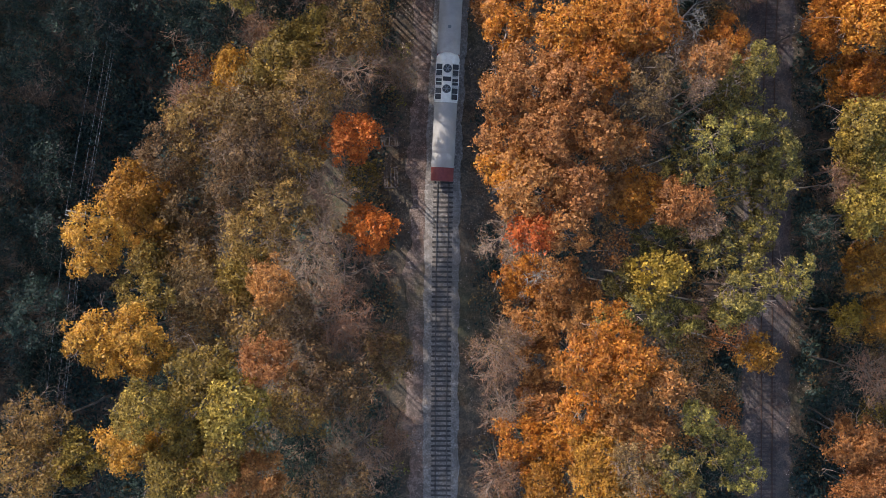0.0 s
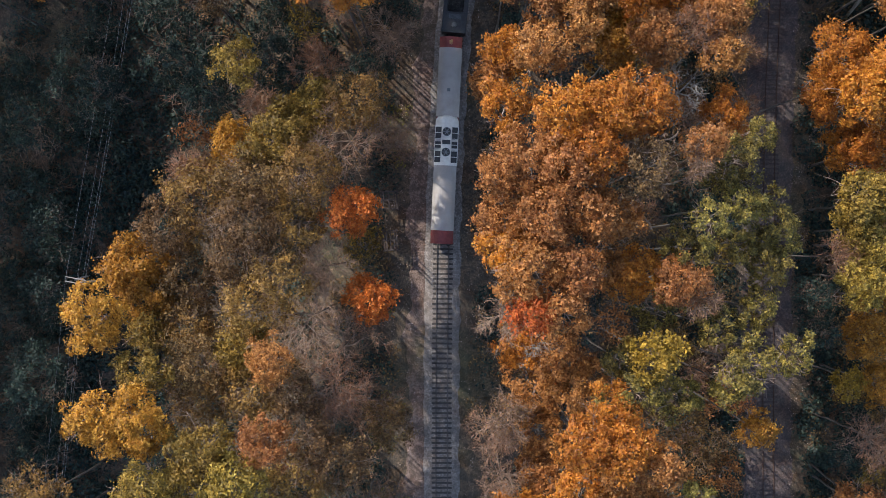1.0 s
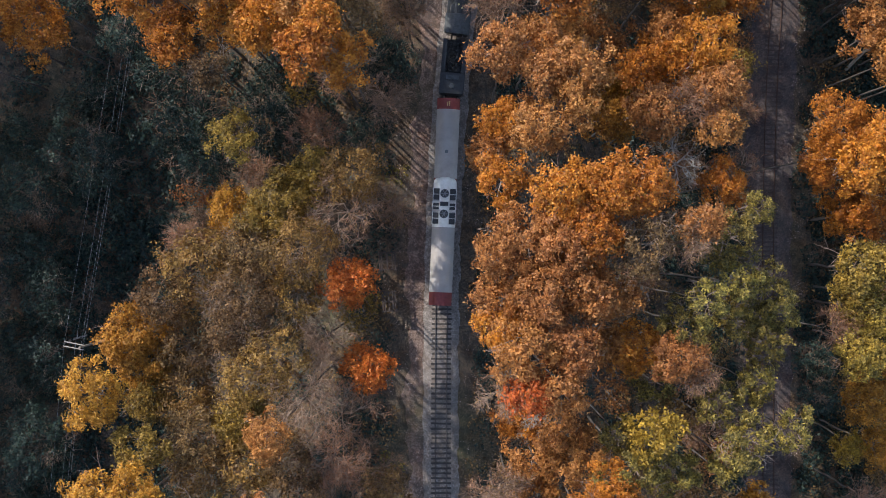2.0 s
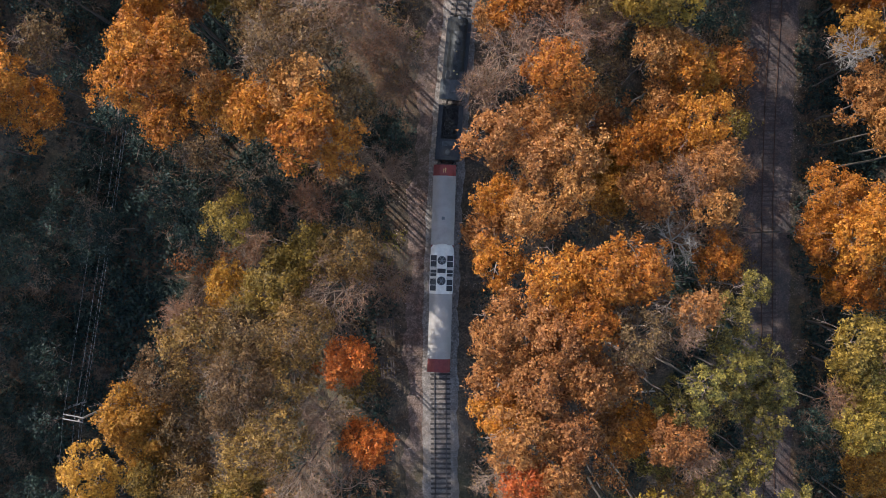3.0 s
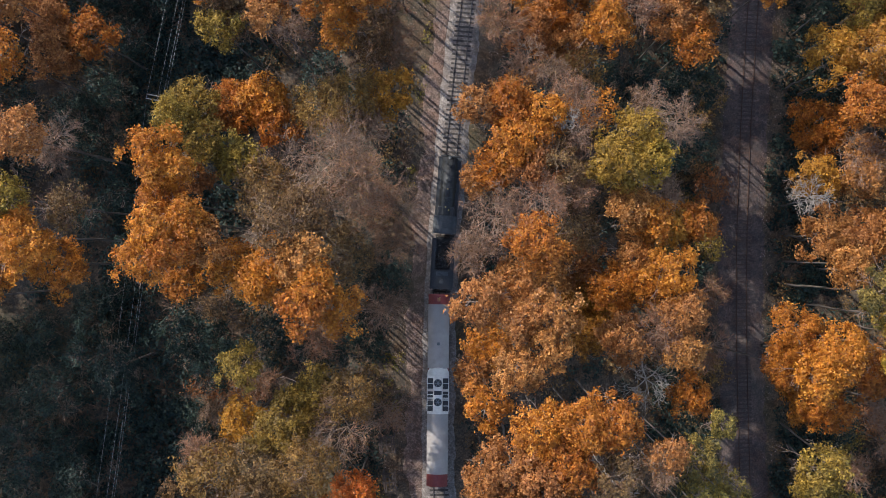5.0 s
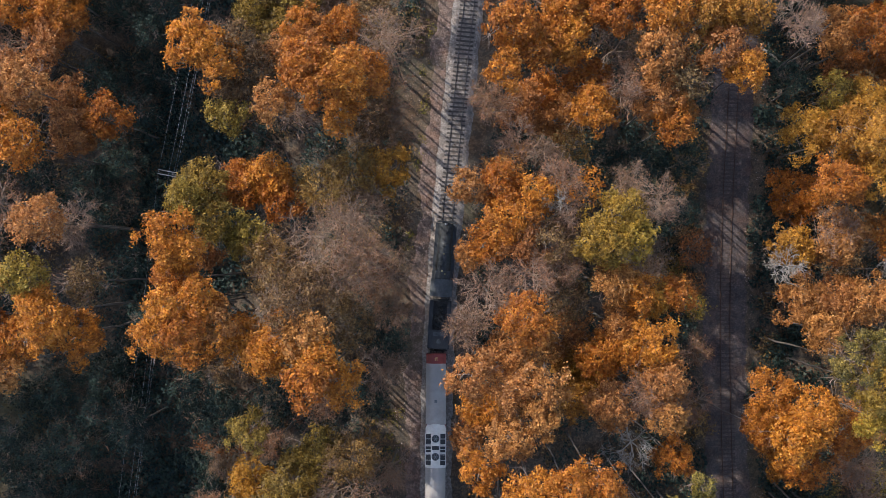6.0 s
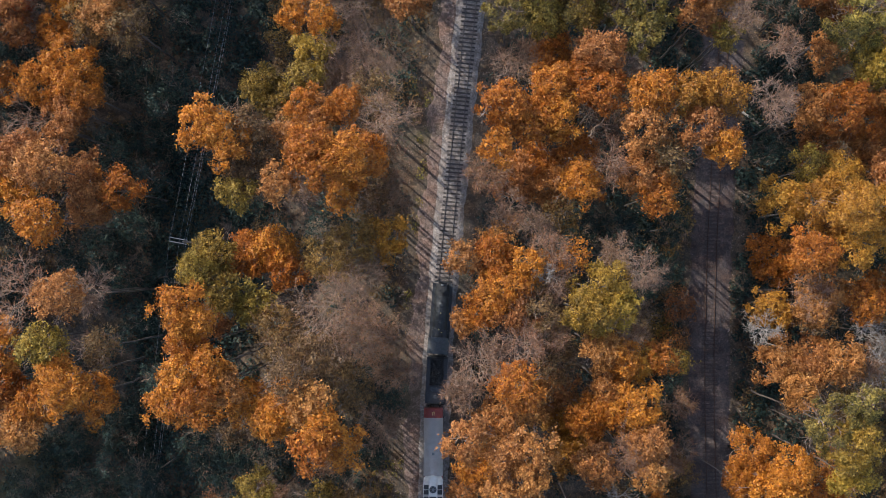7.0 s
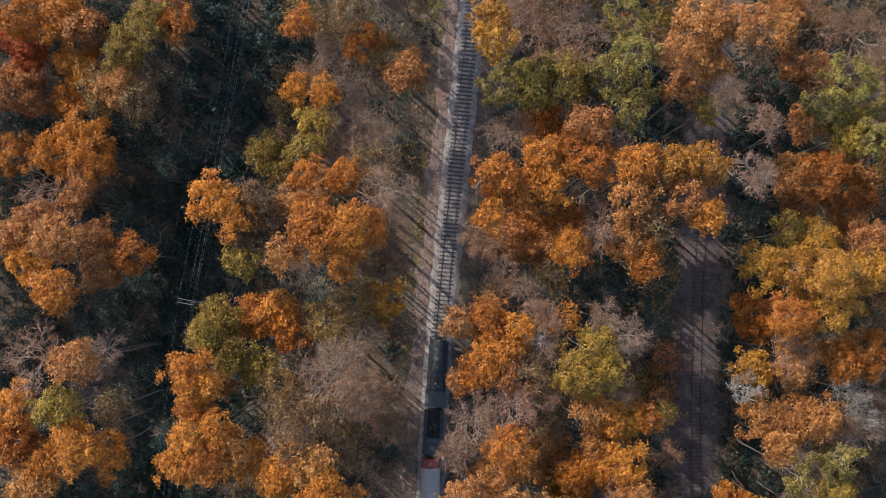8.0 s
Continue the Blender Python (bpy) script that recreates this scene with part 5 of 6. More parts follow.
tree("shade", -36.4, 111.7, 5.0, 2.11, form="low")
tree("shade", -32.8, 112.2, 2.0, 2.03, form="low")
tree("bare", -12.1, 110.5, 3.5, 2.19)
tree("shade", -7.7, 109.8, 15.2, 2.39, form="low")
tree("shade", 0.7, 110.6, 15.4, 2.71, form="low")
tree("rust", 19.0, 111.9, 22.3, 2.24, form="low")
tree("rust", 23.2, 111.8, 22.2, 2.37, form="low")
tree("brown", 31.6, 110.7, 23.6, 2.81, form="low")
tree("rust", 40.8, 110.1, 0.3, 2.48, form="low")
tree("rust", 44.7, 110.1, -3.1, 2.03, form="low")
tree("brown", 60.6, 112.1, 3.8, 2.47, form="low")
tree("brown", 67.4, 110.6, 4.2, 2.86, form="low")
tree("olive", 73.6, 111.0, 3.9, 2.68, form="low")
# low trees, mostly shade-coloured, added to darken patches of sunlit floor
tree("shade", -22.7, 36.8, 5.2, 2.60, form="low")
tree("shade", -20.0, 34.9, 6.2, 2.40, form="low")
tree("shade", -24.5, 35.0, 5.2, 2.60, form="low")
tree("olive", -17.7, 36.5, 7.2, 2.20, form="low")
tree("shade", -21.4, 38.1, 6.2, 2.20, form="low")
tree("shade", -37.9, 39.8, 3.2, 2.60, form="low")
tree("shade", -34.8, 38.6, 4.2, 2.40, form="low")

# ---- the wood outside: unseen tall trees, added to shade the hollow and close the view ----
far_spots = []
for gx in (-71, -78, -85, -92):
    far_spots += [(gx + 0.02 * gy, gy + (gx % 5)) for gy in range(-44, 140, 8)]
for gy in (111, 118, 126):
    far_spots += [(gx, gy) for gx in range(-50, 80, 8)]
far_spots += [(gx, -35) for gx in range(-56, 80, 9)] + [(77 + gy % 4, gy) for gy in range(-30, 125, 9)]


def far_wood(hue, spots):
    """Added trees of one colour, out of view, joined: crowns of leaves over trunks."""
    V, TV, TF = [], [], []
    for x, y in spots:
        x, y = x + rng.normal(0, 0.9), y + rng.normal(0, 0.9)
        if min(abs(x - float(main_x(y))) - 8, abs(x - float(second_x(y))) - 9, abs(x - float(wire_x(y))) - 8) < 0:
            continue
        gz, R = float(ground_z(x, y)), rng.uniform(4.0, 5.0)
        top = gz + rng.uniform(29, 37)
        C, N = crown_shape(rng, R, 38, 6, 4, 0.26, 1.1, 1.0)
        V.append(leaf_shapes(C, 0.8, N, rng) + np.array([x, y, top - R]))
        tv, tf = (np.array(q) for q in stem([(x, y, gz - 0.3), (x, y, top - R * 0.6)], [0.32, 0.12]))
        TF.append(tf + sum(len(q) for q in TV))
        TV.append(tv)
    V = np.concatenate(V)
    wood = tagged(new("far_wood", array_mesh("far_wood", V, leaves_of(V), LEAF[hue])), "unseen surrounding autumn wood, added to shade the hollow and close the view", "wood", kind="stuff")
    stems = new("stem_stand", array_mesh("stem_stand", np.concatenate(TV), np.concatenate(TF), BARK))
    stems.parent = wood
    tagged(stems, kind="stuff")


for k, hue in enumerate(("rust", "orange", "dull_gold", "olive")):
    far_wood(hue, far_spots[k::4])


# ---- undergrowth ----
def undergrowth(name, label, count, mat, seed, keep, r_lo, r_hi, tall, leaves, leaf):
    """Low bushes: domes of leaves standing on the ground, too many to count."""
    rg = np.random.default_rng(seed)
    C, N = [], []
    made = 0
    while made < count:
        x, y = rg.uniform(-78, 82), rg.uniform(-48, 130)
        if not keep(x, y, rg):
            continue
        made += 1
        r = rg.uniform(r_lo, r_hi)
        h = r * tall * rg.uniform(0.4, 1.0)
        n = int(leaves * (r / 1.6) ** 2)
        d = rg.normal(0, 1, (n, 3))
        d[:, 2] = np.abs(d[:, 2])
        d /= np.linalg.norm(d, axis=1)[:, None]
        p = d * np.array([r, r, h]) * (rg.uniform(0.25, 1.0, n) ** 0.45)[:, None]
        p[:, 0] += x
        p[:, 1] += y
        p[:, 2] += ground_z(p[:, 0], p[:, 1]) + 0.05
        C.append(p)
        N.append(0.6 * d + np.array([0, 0, 0.5]))
    V = leaf_shapes(np.concatenate(C), leaf, np.concatenate(N), rg)
    return tagged(new(name, array_mesh(name, V, leaves_of(V), mat)), label, "undergrowth", kind="stuff")


def off_tracks(x, y, clear=5.5):
    u, v = x - float(main_x(y)), x - float(second_x(y))
    return (u > clear - 1.0 or u < -clear - 0.6) and abs(v) > clear


# shrubs added to darken the floor: shade painted into their leaves
undergrowth("evergreen_undergrowth", "shrubs with near-black leaves that stand in for shade", 2600, LEAF["shade"], 21,
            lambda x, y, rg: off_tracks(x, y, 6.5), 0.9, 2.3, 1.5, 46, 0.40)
# the dark bands beside the corridors, drawn as shade-coloured leaves
undergrowth("corridor_thicket", "dense thicket in near-black shade colour along the disused track and the power line", 1900, LEAF["shade"], 25,
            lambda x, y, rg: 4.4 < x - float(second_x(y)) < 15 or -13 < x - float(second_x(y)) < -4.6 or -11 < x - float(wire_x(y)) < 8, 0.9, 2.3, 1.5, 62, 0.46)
# shaded bank strips, their darkness put into the leaf colour
undergrowth("bank_thicket", "brush in dark green shade colour on the banks of the main track", 260, LEAF["shade"], 26,
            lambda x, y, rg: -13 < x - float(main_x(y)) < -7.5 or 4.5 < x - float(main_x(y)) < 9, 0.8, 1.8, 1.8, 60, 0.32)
undergrowth("brown_undergrowth", "brown leafy brush under the trees", 2000, LEAF["brown"], 22,
            lambda x, y, rg: off_tracks(x, y, 5.4) and x - float(wire_x(y)) > (6 if y < 50 else -60) and not -13 < x - float(wire_x(y)) < 6, 0.8, 2.0, 2.2, 46, 0.34)
undergrowth("dry_grass", "short mossy grass beside the track", 240, MOSS, 23,
            lambda x, y, rg: -9.5 < x - float(main_x(y)) < -4.6 and noise.noise(Vector((x * 0.12, y * 0.10, 3))) > 0.08, 0.4, 1.0, 0.35, 90, 0.22)
undergrowth("fallen_leaf_drifts", "drifts of fallen leaves along the track sides", 2200, FALLEN, 24,
            lambda x, y, rg: 2.6 < abs(x - float(main_x(y))) < 9.0 or 1.2 < abs(x - float(second_x(y))) < 8.0, 0.4, 1.3, 0.12, 30, 0.15)


# ---- the train ----
def arch_profile(half, z0, rise, n=12):
    return [(-half + 2 * half * k / n, z0 + rise * (1 - abs(2 * k / n - 1) ** 2.6)) for k in range(n + 1)]


def extrude(profile, y0, y1, base):
    """A roof-like shell: the profile carried from y0 to y1, closed down to base."""
    bm = bmesh.new()
    ends = []
    for y in (y0, y1):
        ends.append([bm.verts.new((x, y, z)) for x, z in profile] + [bm.verts.new((profile[-1][0], y, base)), bm.verts.new((profile[0][0], y, base))])
    k = len(ends[0])
    for i in range(k):
        bm.faces.new((ends[0][i], ends[0][(i + 1) % k], ends[1][(i + 1) % k], ends[1][i]))
    bm.faces.new(ends[0][::-1])
    bm.faces.new(ends[1])
    bmesh.ops.recalc_face_normals(bm, faces=bm.faces[:])
    return bm


def loft(profile, base, stations):
    """A rounded end: the profile carried through (y, scale) stations, drawn in and lowered as it narrows."""
    bm = bmesh.new()
    rings = []
    for y, k in stations:
        rings.append([bm.verts.new((x * k, y, base + (z - base) * (0.55 + 0.45 * k))) for x, z in profile] + [bm.verts.new((profile[-1][0] * k, y, base)), bm.verts.new((profile[0][0] * k, y, base))])
    n = len(rings[0])
    for a, b in zip(rings, rings[1:]):
        for i in range(n):
            bm.faces.new((a[i], a[(i + 1) % n], b[(i + 1) % n], b[i]))
    bm.faces.new(rings[0][::-1])
    bm.faces.new(rings[-1])
    bmesh.ops.recalc_face_normals(bm, faces=bm.faces[:])
    return bm


def wheel(parent, x, y, r, mat, name="wheel"):
    s = 1 if x > 0 else -1
    w = part(name, rods(((x - 0.06 * s, y, r), (x + 0.07 * s, y, r), r), ((x - 0.10 * s, y, r), (x - 0.06 * s, y, r), r + 0.03), seg=20), mat, parent)
    part("hub", rods(((x + 0.06 * s, y, r), (x + 0.13 * s, y, r), r * 0.28), seg=12), mat, w)
    return w


def bogie(parent, y):
    b = part("bogie", boxes((-1.15, -1.0, y - 1.7, y + 1.7, 0.45, 0.7), (1.0, 1.15, y - 1.7, y + 1.7, 0.45, 0.7), (-1.0, 1.0, y - 0.25, y + 0.25, 0.45, 0.75), bevel=0.03), STEAM_BLACK, parent)
    for wy in (-1.3, 1.3):
        for x in (-0.755, 0.755):
            wheel(b, x, y + wy, 0.46, STEAM_BLACK)
        part("axle", rods(((-0.8, y + wy, 0.46), (0.8, y + wy, 0.46), 0.08)), STEAM_BLACK, b)


def diesel_locomotive(m):
    """26.4 m long; the front end is at +13.2."""
    loco = thing("diesel_locomotive", "long locomotive with dusty silver roof and maroon ends", "locomotive", m)
    half = 1.40
    part("body", boxes((-half - 0.03, half + 0.03, -12.9, 12.9, 1.0, 3.45), bevel=0.08), RED_PAINT, loco, "maroon body sides")
    part("underframe", boxes((-1.2, 1.2, -12.6, 12.6, 0.8, 1.0), (-1.1, 1.1, -3.2, 3.2, 0.35, 0.8), bevel=0.04), STEAM_BLACK, loco)
    prof = arch_profile(half + 0.06, 3.45, 0.62)
    part("front_roof", extrude(prof, 3.0, 11.8, 3.44), ROOF_SILVER, loco, "dusty silver roof panel")
    part("rear_roof", extrude(prof, -11.5, -3.2, 3.44), ROOF_SILVER, loco, "dusty silver roof panel")
    for name, ya, yb in (("front_cab_roof", 11.81, 13.2), ("rear_cab_roof", -13.2, -11.51)):
        part(name, extrude(arch_profile(half + 0.04, 3.40, 0.62), ya, yb, 2.2), RED_PAINT, loco, "maroon cab roof")
    for ya in (7.4, -7.4):
        part("roof_seam", extrude([(x, z + 0.008) for x, z in prof], ya, ya + 0.03, 3.45), ROOF_SILVER, loco)
    hood = part("radiator_hood", extrude([(-0.66, 3.9), (-0.60, 4.24), (-0.3, 4.30), (0.3, 4.30), (0.60, 4.24), (0.66, 3.9)], -2.95, 2.2, 3.44), CREAM, loco, "cream raised radiator spine")
    part("hood_cap", loft(arch_profile(half + 0.07, 3.5, 0.78), 3.42, [(1.75, 1.0), (2.35, 1.0), (2.7, 0.95), (2.95, 0.84), (3.1, 0.68), (3.16, 0.45)]), CREAM, loco, "cream rounded hood cap")
    part("radiator_deck", boxes((-1.45, 1.45, -2.92, 1.76, 3.40, 3.53), bevel=0.02), CREAM, loco, "cream deck round the radiators")
    part("hood_end", extrude(arch_profile(half + 0.07, 3.48, 0.70), -3.22, -2.9, 3.42), CREAM, loco, "cream hood end")
    for side in (-1, 1):
        g = part("side_grille", boxes(*((min(side * 0.68, side * 1.44), max(side * 0.68, side * 1.44), a, b, 3.50, 3.78) for a, b in ((0.12, 1.72), (-2.88, -1.28), (-0.98, -0.18))), bevel=0.02), GRILLE, loco, "dark radiator grille")
        for k in range(7):
            y = -2.88 + k * 0.765
            part("grille_bar", boxes((min(side * 0.66, side * 1.46), max(side * 0.66, side * 1.46), y - 0.035, y + 0.035, 3.76, 3.83)), CREAM, g)
        part("grille_rail", boxes((side * 1.46 - 0.04, side * 1.46 + 0.04, -2.9, 1.75, 3.5, 3.84)), CREAM, g)
    for y in (1.05, -1.55):
        bm = rods(((0, y, 4.25), (0, y, 4.36), 0.56), seg=28)
        fan = part("fan_housing", bm, GREY_STEEL, hood)
        part("fan_opening", rods(((0, y, 4.34), (0, y, 4.372), 0.50), seg=28), GRILLE, hood)
        bl = bmesh.new()
        for k in range(6):
            a = k * math.pi / 3
            box(bl, 0.08, 0.46, -0.05, 0.05, 0, 0.02)
            bmesh.ops.rotate(bl, verts=bl.verts[-8:], cent=(0, 0, 0), matrix=Matrix.Rotation(a, 3, "Z"))
        bmesh.ops.translate(bl, verts=bl.verts[:], vec=(0, y, 4.374))
        part("fan_blades", bl, GREY_STEEL, hood)
        part("fan_hub", rods(((0, y, 4.37), (0, y, 4.42), 0.12), seg=14), GREY_STEEL, hood)
    part("silencer", boxes((-0.52, 0.52, -0.55, 0.0, 4.25, 4.42), bevel=0.04), GRILLE, hood)
    part("roof_hatch", boxes((-0.2, 0.2, 6.2, 6.6, 4.05, 4.11), bevel=0.02), GREY_STEEL, loco)
    part("horn", rods(((0.12, 12.2, 4.02), (0.12, 12.8, 4.04), 0.04, 0.10), ((-0.12, 12.2, 4.02), (-0.12, 12.7, 4.04), 0.04, 0.08)), BRASS, loco)
    for s in (-1, 1):
        part("windscreen", boxes((-1.1, -0.1, s * 12.88, s * 12.93, 2.3, 3.1) if s > 0 else (-1.1, -0.1, s * 12.93, s * 12.88, 2.3, 3.1), (0.1, 1.1, min(s * 12.88, s * 12.93), max(s * 12.88, s * 12.93), 2.3, 3.1)), GLASS_DARK, loco)
        for k in range(8):
            y = -9.8 + 2.8 * k
            part("side_window", boxes((s * 1.42 - 0.03, s * 1.42 + 0.03, y - 0.5, y + 0.5, 2.2, 3.0)), GLASS_DARK, loco)
        for x in (-0.87, 0.87):
            part("buffer", rods(((x, s * 12.85, 1.05), (x, s * 13.35, 1.05), 0.10), ((x, s * 13.35, 1.05), (x, s * 13.42, 1.05), 0.24), seg=14), STEAM_BLACK, loco)
        part("drawhook", rods(((0, s * 12.85, 1.0), (0, s * 13.45, 1.0), 0.06)), STEAM_BLACK, loco)
        part("lamp", rods(((0.7, s * 12.88, 1.6), (0.7, s * 12.97, 1.6), 0.13), seg=14), CREAM, loco)
        bogie(loco, s * 9.0)
    return loco


def steam_locomotive(m):
    """11.6 m long, chimney towards +y."""
    loco = thing("steam_locomotive", "black steam locomotive with domed boiler and sooty cab roof", "locomotive", m)
    part("frame", boxes((-0.6, 0.6, -5.4, 5.3, 0.75, 1.15), bevel=0.02), STEAM_BLACK, loco)
    part("running_board", boxes((-1.55, -0.8, -3.3, 5.1, 1.75, 1.86), (0.8, 1.55, -3.3, 5.1, 1.75, 1.86), bevel=0.02), STEAM_BLACK, loco)
    part("boiler", rods(((0, -3.0, 2.5), (0, 3.2, 2.5), 1.12, 1.02), seg=28), STEAM_BLACK, loco)
    for y in (-2.0, -0.6, 0.8, 2.2):
        part("boiler_band", rods(((0, y, 2.5), (0, y + 0.06, 2.5), 1.125 - 0.016 * (y + 3)), seg=28), SOOTY_GREY, loco)
    part("firebox", boxes((-1.2, 1.2, -3.4, -1.8, 1.3, 3.45), bevel=0.2), STEAM_BLACK, loco)
    part("smokebox", rods(((0, 3.2, 2.5), (0, 4.9, 2.5), 1.06), ((0, 4.9, 2.5), (0, 5.02, 2.5), 0.92), seg=28), SOOT, loco)
    ch = part("chimney", rods(((0, 4.0, 3.25), (0, 4.0, 3.95), 0.30, 0.26), ((0, 4.0, 3.95), (0, 4.0, 4.08), 0.36), seg=20), SOOT, loco)
    part("chimney_bore", rods(((0, 4.0, 4.07), (0, 4.0, 4.085), 0.24), seg=20), SOOT, ch)
    for y, r in ((1.9, 0.40), (-0.9, 0.42)):
        part("dome", rods(((0, y, 3.3), (0, y, 3.72), r), ((0, y, 3.72), (0, y, 3.85), r, r * 0.45), seg=20), STEAM_BLACK, loco)
    part("headlamp", rods(((0, 4.75, 3.45), (0, 5.05, 3.45), 0.2, 0.24), seg=16), GREY_STEEL, loco)
    part("whistle", rods(((0.35, -2.3, 3.2), (0.35, -2.3, 3.75), 0.09), ((0.35, -2.3, 3.5), (0.35, -1.7, 3.45), 0.05)), BRASS, loco, "bright brass whistle")
    part("safety_valve", rods(((-0.1, -1.9, 3.2), (-0.1, -1.9, 3.65), 0.12), seg=12), BRASS, loco)
    part("bell", rods(((0, 0.6, 3.3), (0, 0.6, 3.65), 0.2, 0.08), seg=14), BRASS, loco)
    cab = part("cab", boxes((-1.48, -1.42, -5.3, -3.3, 1.2, 3.5), (1.42, 1.48, -5.3, -3.3, 1.2, 3.5), (-1.42, 1.42, -3.36, -3.3, 1.2, 3.5), (-1.42, 1.42, -5.3, -3.36, 1.2, 1.28)), STEAM_BLACK, loco)
    part("cab_roof", extrude(arch_profile(1.62, 3.5, 0.45), -5.6, -3.1, 3.45), SOOTY_GREY, cab, "sooty arched cab roof")
    part("roof_vent", boxes((-0.45, 0.45, -4.7, -3.9, 3.88, 4.02), bevel=0.03), SOOTY_GREY, cab)
    for s in (-1, 1):
        part("cab_window", boxes((s * 1.49 - 0.02, s * 1.49 + 0.02, -4.8, -3.8, 2.4, 3.2)), GLASS_DARK, cab)
        part("cylinder", rods(((s * 1.12, 3.2, 1.0), (s * 1.12, 4.5, 1.0), 0.36), seg=18), STEAM_BLACK, loco)
        part("steam_pipe", rods(((s * 0.75, 3.9, 2.6), (s * 1.1, 3.9, 1.35), 0.12)), STEAM_BLACK, loco)
        part("side_tank", rods(((s * 1.0, 0.0, 1.85), (s * 1.0, 2.2, 1.85), 0.2), seg=14), STEAM_BLACK, loco)
        part("handrail", rods(((s * 1.16, -2.8, 2.75), (s * 1.16, 4.6, 2.75), 0.02)), SOOTY_GREY, loco)
        part("side_rod", boxes((s * 1.0 - 0.03, s * 1.0 + 0.03, -2.2, 2.4, 0.62, 0.76)), GREY_STEEL, loco)
        for y in (-2.2, -0.65, 0.9, 2.4):
            wheel(loco, s * 0.76, y, 0.70, STEAM_BLACK, "driving_wheel")
        wheel(loco, s * 0.76, 4.3, 0.42, STEAM_BLACK, "leading_wheel")
    part("buffer_beam", boxes((-1.35, 1.35, 5.2, 5.4, 0.75, 1.3), bevel=0.03), STEAM_BLACK, loco)
    bm = bmesh.new()
    for k in range(-5, 6):
        rod(bm, (k * 0.24, 5.4, 0.9), (k * 0.12, 5.95 - abs(k) * 0.06, 0.28), 0.035, seg=6)
    part("pilot", bm, STEAM_BLACK, loco, "slatted black pilot")
    return loco


def tender(m):
    """7.6 m long."""
    t = thing("tender", "black steam locomotive tender heaped with coal", "tender", m)
    part("frame", boxes((-1.2, 1.2, -3.6, 3.6, 0.8, 1.1), bevel=0.02), STEAM_BLACK, t)
    part("tank", boxes((-1.54, 1.54, -3.6, -0.9, 1.1, 2.9), (-1.54, -1.0, -0.9, 3.4, 1.1, 2.9), (1.0, 1.54, -0.9, 3.4, 1.1, 2.9), (-1.0, 1.0, -0.9, 3.3, 1.1, 1.4), bevel=0.05), STEAM_BLACK, t)
    part("tank_rim", boxes((-1.58, -1.50, -3.6, 3.4, 2.86, 3.1), (1.50, 1.58, -3.6, 3.4, 2.86, 3.1), (-1.50, 1.50, -3.62, -3.54, 2.86, 3.1)), STEAM_BLACK, t)
    part("filler_cap", rods(((0, -2.6, 2.9), (0, -2.6, 3.12), 0.32), seg=18), SOOTY_GREY, t)
    part("deck_hatch", boxes((-0.8, 0.8, -1.8, -1.2, 2.88, 2.97), bevel=0.02), SOOTY_GREY, t)
    rg = np.random.default_rng(9)
    bm = bmesh.new()
    for k in range(150):
        x, y = rg.uniform(-0.95, 0.95), rg.uniform(-0.8, 3.1)
        z = 2.55 + 0.45 * (1 - (x / 1.0) ** 2) - 0.12 * y + rg.normal(0, 0.05)
        bmesh.ops.create_icosphere(bm, subdivisions=1, radius=rg.uniform(0.12, 0.26), matrix=pose(x, y, z, rg.uniform(0, 90), rg.uniform(0, 90), 0) @ Matrix.Diagonal((1, rg.uniform(0.6, 1), rg.uniform(0.5, 0.9), 1)))
    box(bm, -1.0, 1.0, -0.9, 3.3, 1.4, 2.5)
    part("coal_load", bm, SOOT, t, "heap of black coal")
    for y in (-2.2, 2.0):
        bogie(t, y)
    for x in (-0.87, 0.87):
        part("buffer", rods(((x, -3.6, 1.05), (x, -3.8, 1.05), 0.2), seg=12), STEAM_BLACK, t)
    return t


def on_track(y, z=0.17):
    dx = float(main_x(y + 6) - main_x(y - 6)) / 12
    return pose(float(main_x(y)), y, z, 0, 0, -math.degrees(math.atan(dx)))


diesel_locomotive(on_track(21.9))
tender(on_track(39.35))
steam_locomotive(on_track(48.9))


# ---- power line down the hollow ----
def power_pole(x, y, top, heading):
    p = thing("power_pole", "wooden power pole with a double crossarm in the hollow", "power pole", pose(x, y, float(ground_z(x, y)) - 0.2, 0, 0, heading), "power line poles")
    h = top - float(ground_z(x, y)) + 0.2
    part("pole", rods(((0.9, 0, 0), (0.9, 0, h + 0.5), 0.18, 0.12), seg=12), POLE_WOOD, p)
    for dy in (-0.28, 0.28):
        part("crossarm", boxes((-1.25, 1.35, dy - 0.06, dy + 0.06, h - 0.07, h + 0.07), bevel=0.01), DEADWOOD, p, "bleached wooden crossarm")
    for x_ in (-1.15, 0.25, 0.95, 1.25):
        part("insulator", rods(((x_, 0, h), (x_, 0, h + 0.22), 0.07, 0.05), seg=10), GREY_STEEL, p)
    return p


POLES = [(-53.5, -52.0, 4.0), (-45.6, 4.3, 8.0), (-33.8, 62.0, 15.5), (-22.0, 112.0, 16.0)]
for (px, py, pz), nxt in zip(POLES, POLES[1:] + [(-12.0, 154.0, 16.0)]):
    power_pole(px, py, pz, -math.degrees(math.atan2(nxt[0] - px, nxt[1] - py)))


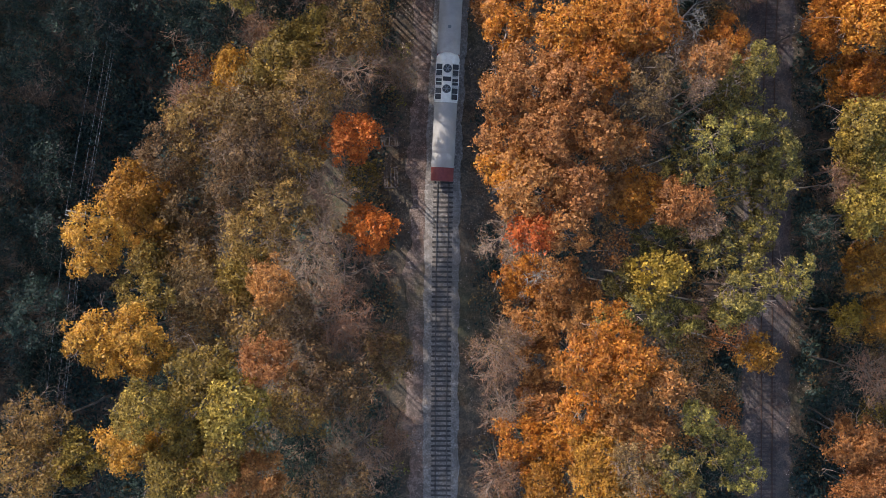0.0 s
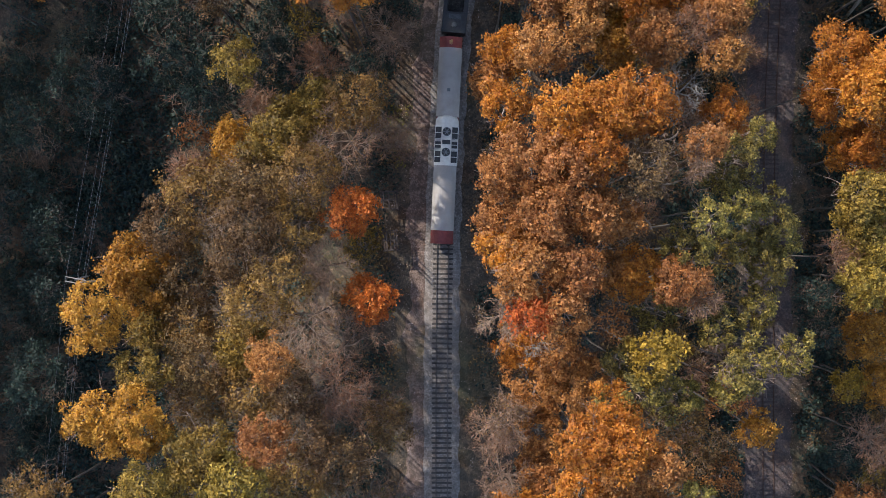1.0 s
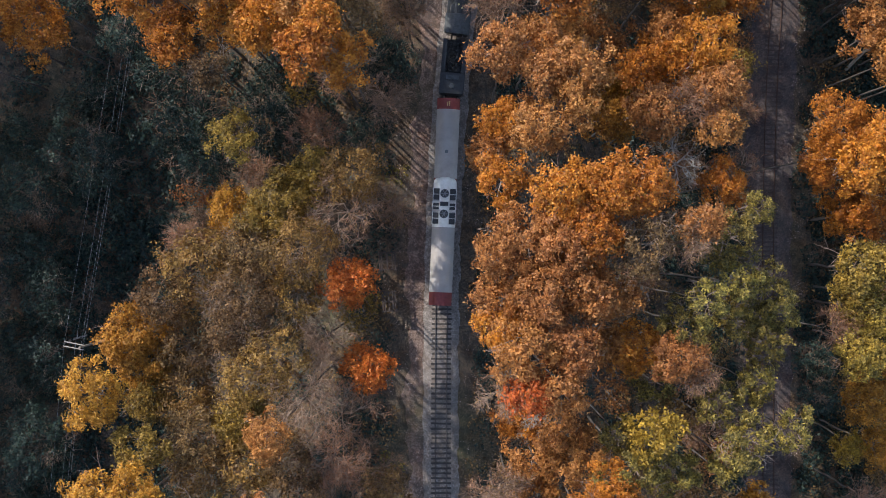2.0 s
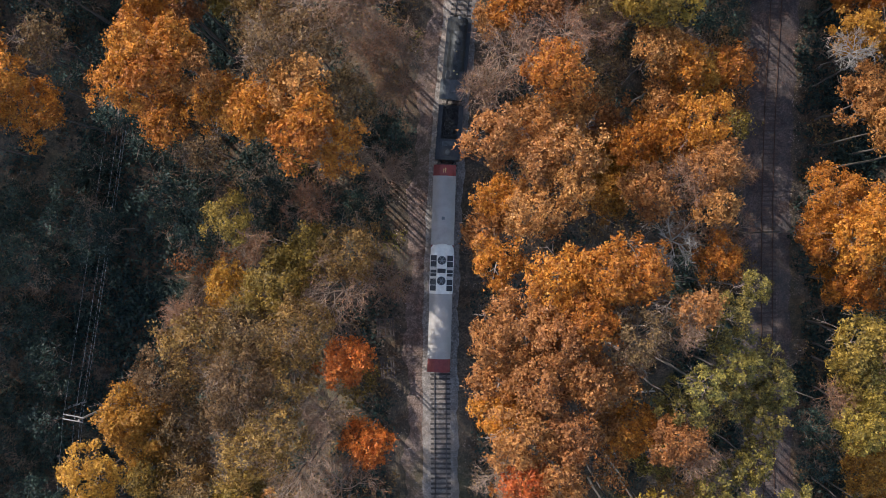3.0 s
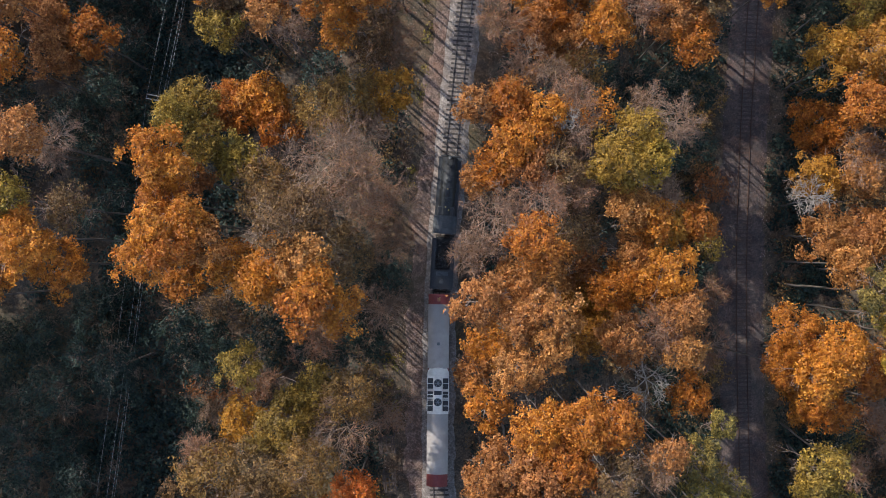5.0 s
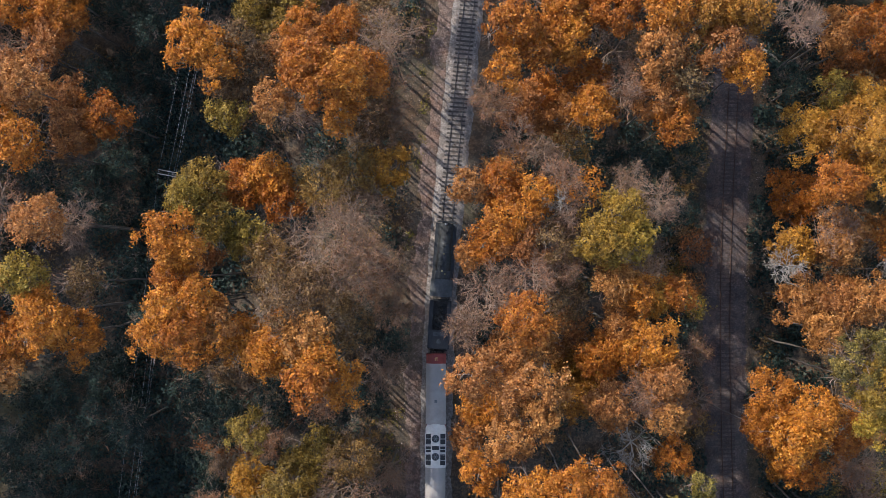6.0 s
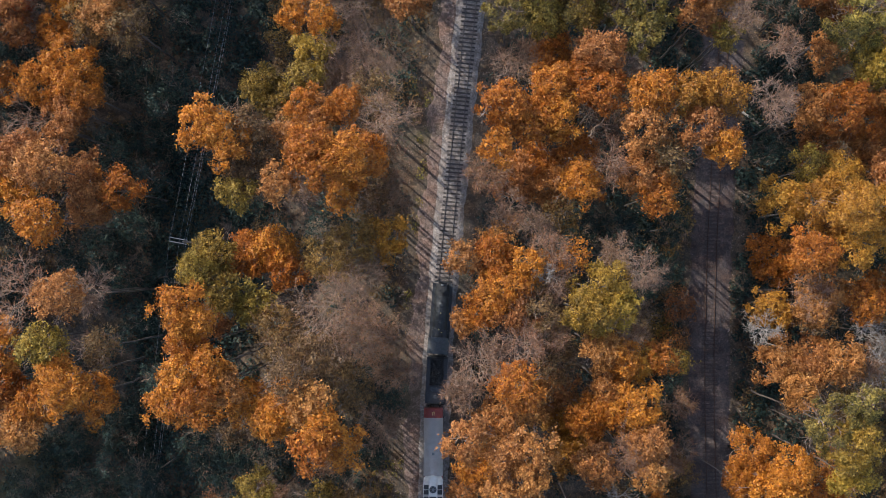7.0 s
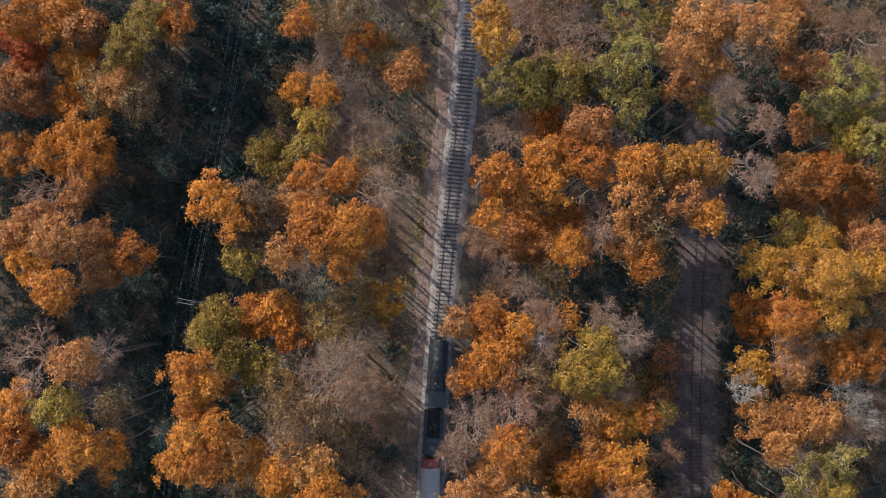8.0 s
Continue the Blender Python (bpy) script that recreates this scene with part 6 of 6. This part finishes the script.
def wire(a, b, sag):
    cu = bpy.data.curves.new("power_wire", "CURVE")
    cu.dimensions, cu.bevel_depth, cu.bevel_resolution = "3D", 0.010, 1
    sp = cu.splines.new("POLY")
    sp.points.add(20)
    for i, pt in enumerate(sp.points):
        f = i / 20
        v = Vector(a).lerp(Vector(b), f)
        pt.co = (v.x, v.y, v.z - sag * 4 * f * (1 - f), 1)
    cu.materials.append(GALV)
    return tagged(new("power_wire", cu), "thin grey power wire strung between the poles", "wire", "power wires")


for (ax, ay, az), (bx, by, bz) in zip(POLES, POLES[1:]):
    h = math.atan2(bx - ax, by - ay)
    for off in (-1.15, 0.25, 0.95, 1.25):
        wire((ax + off * math.cos(h), ay - off * math.sin(h), az + 0.2), (bx + off * math.cos(h), by - off * math.sin(h), bz + 0.2), 0.9)


# ---- old timber frames beside the track ----
def timber_frame(x, y, turn, w, d):
    f = thing("timber_frame", "old open timber loading frame on the bank by the track", "timber frame", pose(x, y, float(ground_z(x, y)) - 0.1, 0, 0, turn), "old timber frames")
    for sx in (-w / 2, w / 2):
        for sy in (-d / 2, d / 2):
            part("post", boxes((sx - 0.09, sx + 0.09, sy - 0.09, sy + 0.09, 0, 2.5), bevel=0.01), OLD_TIMBER, f)
        part("side_beam", boxes((sx - 0.08, sx + 0.08, -d / 2 - 0.2, d / 2 + 0.2, 2.5, 2.66), bevel=0.01), OLD_TIMBER, f)
    for sy in (-d / 2, 0, d / 2):
        part("cross_beam", boxes((-w / 2 - 0.2, w / 2 + 0.2, sy - 0.07, sy + 0.07, 2.66, 2.8), bevel=0.01), OLD_TIMBER, f)
    for k in range(3):
        xx = -w / 2 + 0.3 + k * (w - 0.6) / 2
        part("slat", boxes((xx - 0.07, xx + 0.07, -d / 2, d / 2, 2.8, 2.85)), OLD_TIMBER, f)
    return f


timber_frame(-6.9, 14.4, 2, 2.0, 2.2)
timber_frame(-6.7, 9.2, 3, 1.6, 2.5)


def fallen_log(x, y, turn, length, r):
    z = float(ground_z(x, y))
    ob = thing("fallen_log", "pale fallen log on the forest floor", "log", pose(x, y, z + r * 0.8, 0, 0, turn))
    part("stem", rods(((-length / 2, 0, 0), (0, 0.1, 0.05), r, r * 0.85), ((0, 0.1, 0.05), (length / 2, -0.1, 0), r * 0.85, r * 0.6), seg=10), DEADWOOD, ob)
    for k in range(3):
        part("stub", rods(((length * (0.1 + 0.12 * k), 0, 0), (length * (0.2 + 0.12 * k), 0.5 * (-1) ** k, 0.4), r * 0.35, r * 0.2), seg=6), DEADWOOD, ob)


fallen_log(27.5, 4.0, 8, 4.0, 0.2)
fallen_log(-47.0, 33.0, 40, 5.0, 0.18)
fallen_log(-50.0, 4.0, 20, 4.5, 0.2)
fallen_log(55.5, 78.0, -40, 5.0, 0.22)


def leaning_snag(x, y, z, tx, ty, tz):
    """A dead trunk that has come down and hangs in its neighbours: its foot on the ground, its bleached upper stem bare."""
    gx, gy = x - (tx - x) * 0.7, y - (ty - y) * 0.7
    gz = float(ground_z(gx, gy)) - 0.1
    ob = thing("leaning_snag", "bleached dead trunk leaning against its neighbours", "dead tree", pose(gx, gy, gz))
    low, top = Vector((x - gx, y - gy, z - gz)), Vector((tx - gx, ty - gy, tz - gz))
    part("stem", rods(((0, 0, 0), low, 0.24, 0.19), (low, low.lerp(top, 0.5) + Vector((0.1, 0.12, 0.1)), 0.17, 0.13), (low.lerp(top, 0.5) + Vector((0.1, 0.12, 0.1)), top, 0.13, 0.06), seg=9), DEADWOOD, ob)
    for k in range(4):
        a = low.lerp(top, 0.25 + 0.22 * k)
        side = Vector((0.4 * (-1) ** k, 0.9 - 0.3 * k, 0.5)) * (1.3 - 0.2 * k)
        part("limb", rods((a, a + side * 0.6, 0.05, 0.03), (a + side * 0.6, a + side * 1.1 + Vector((0.1, -0.2, 0.2)), 0.03, 0.012), seg=6), DEADWOOD, ob)


leaning_snag(53.5, 41.7, 12.5, 49.3, 43.6, 13.5)
leaning_snag(22.1, 11.4, 25.0, 22.8, 10.1, 26.0)
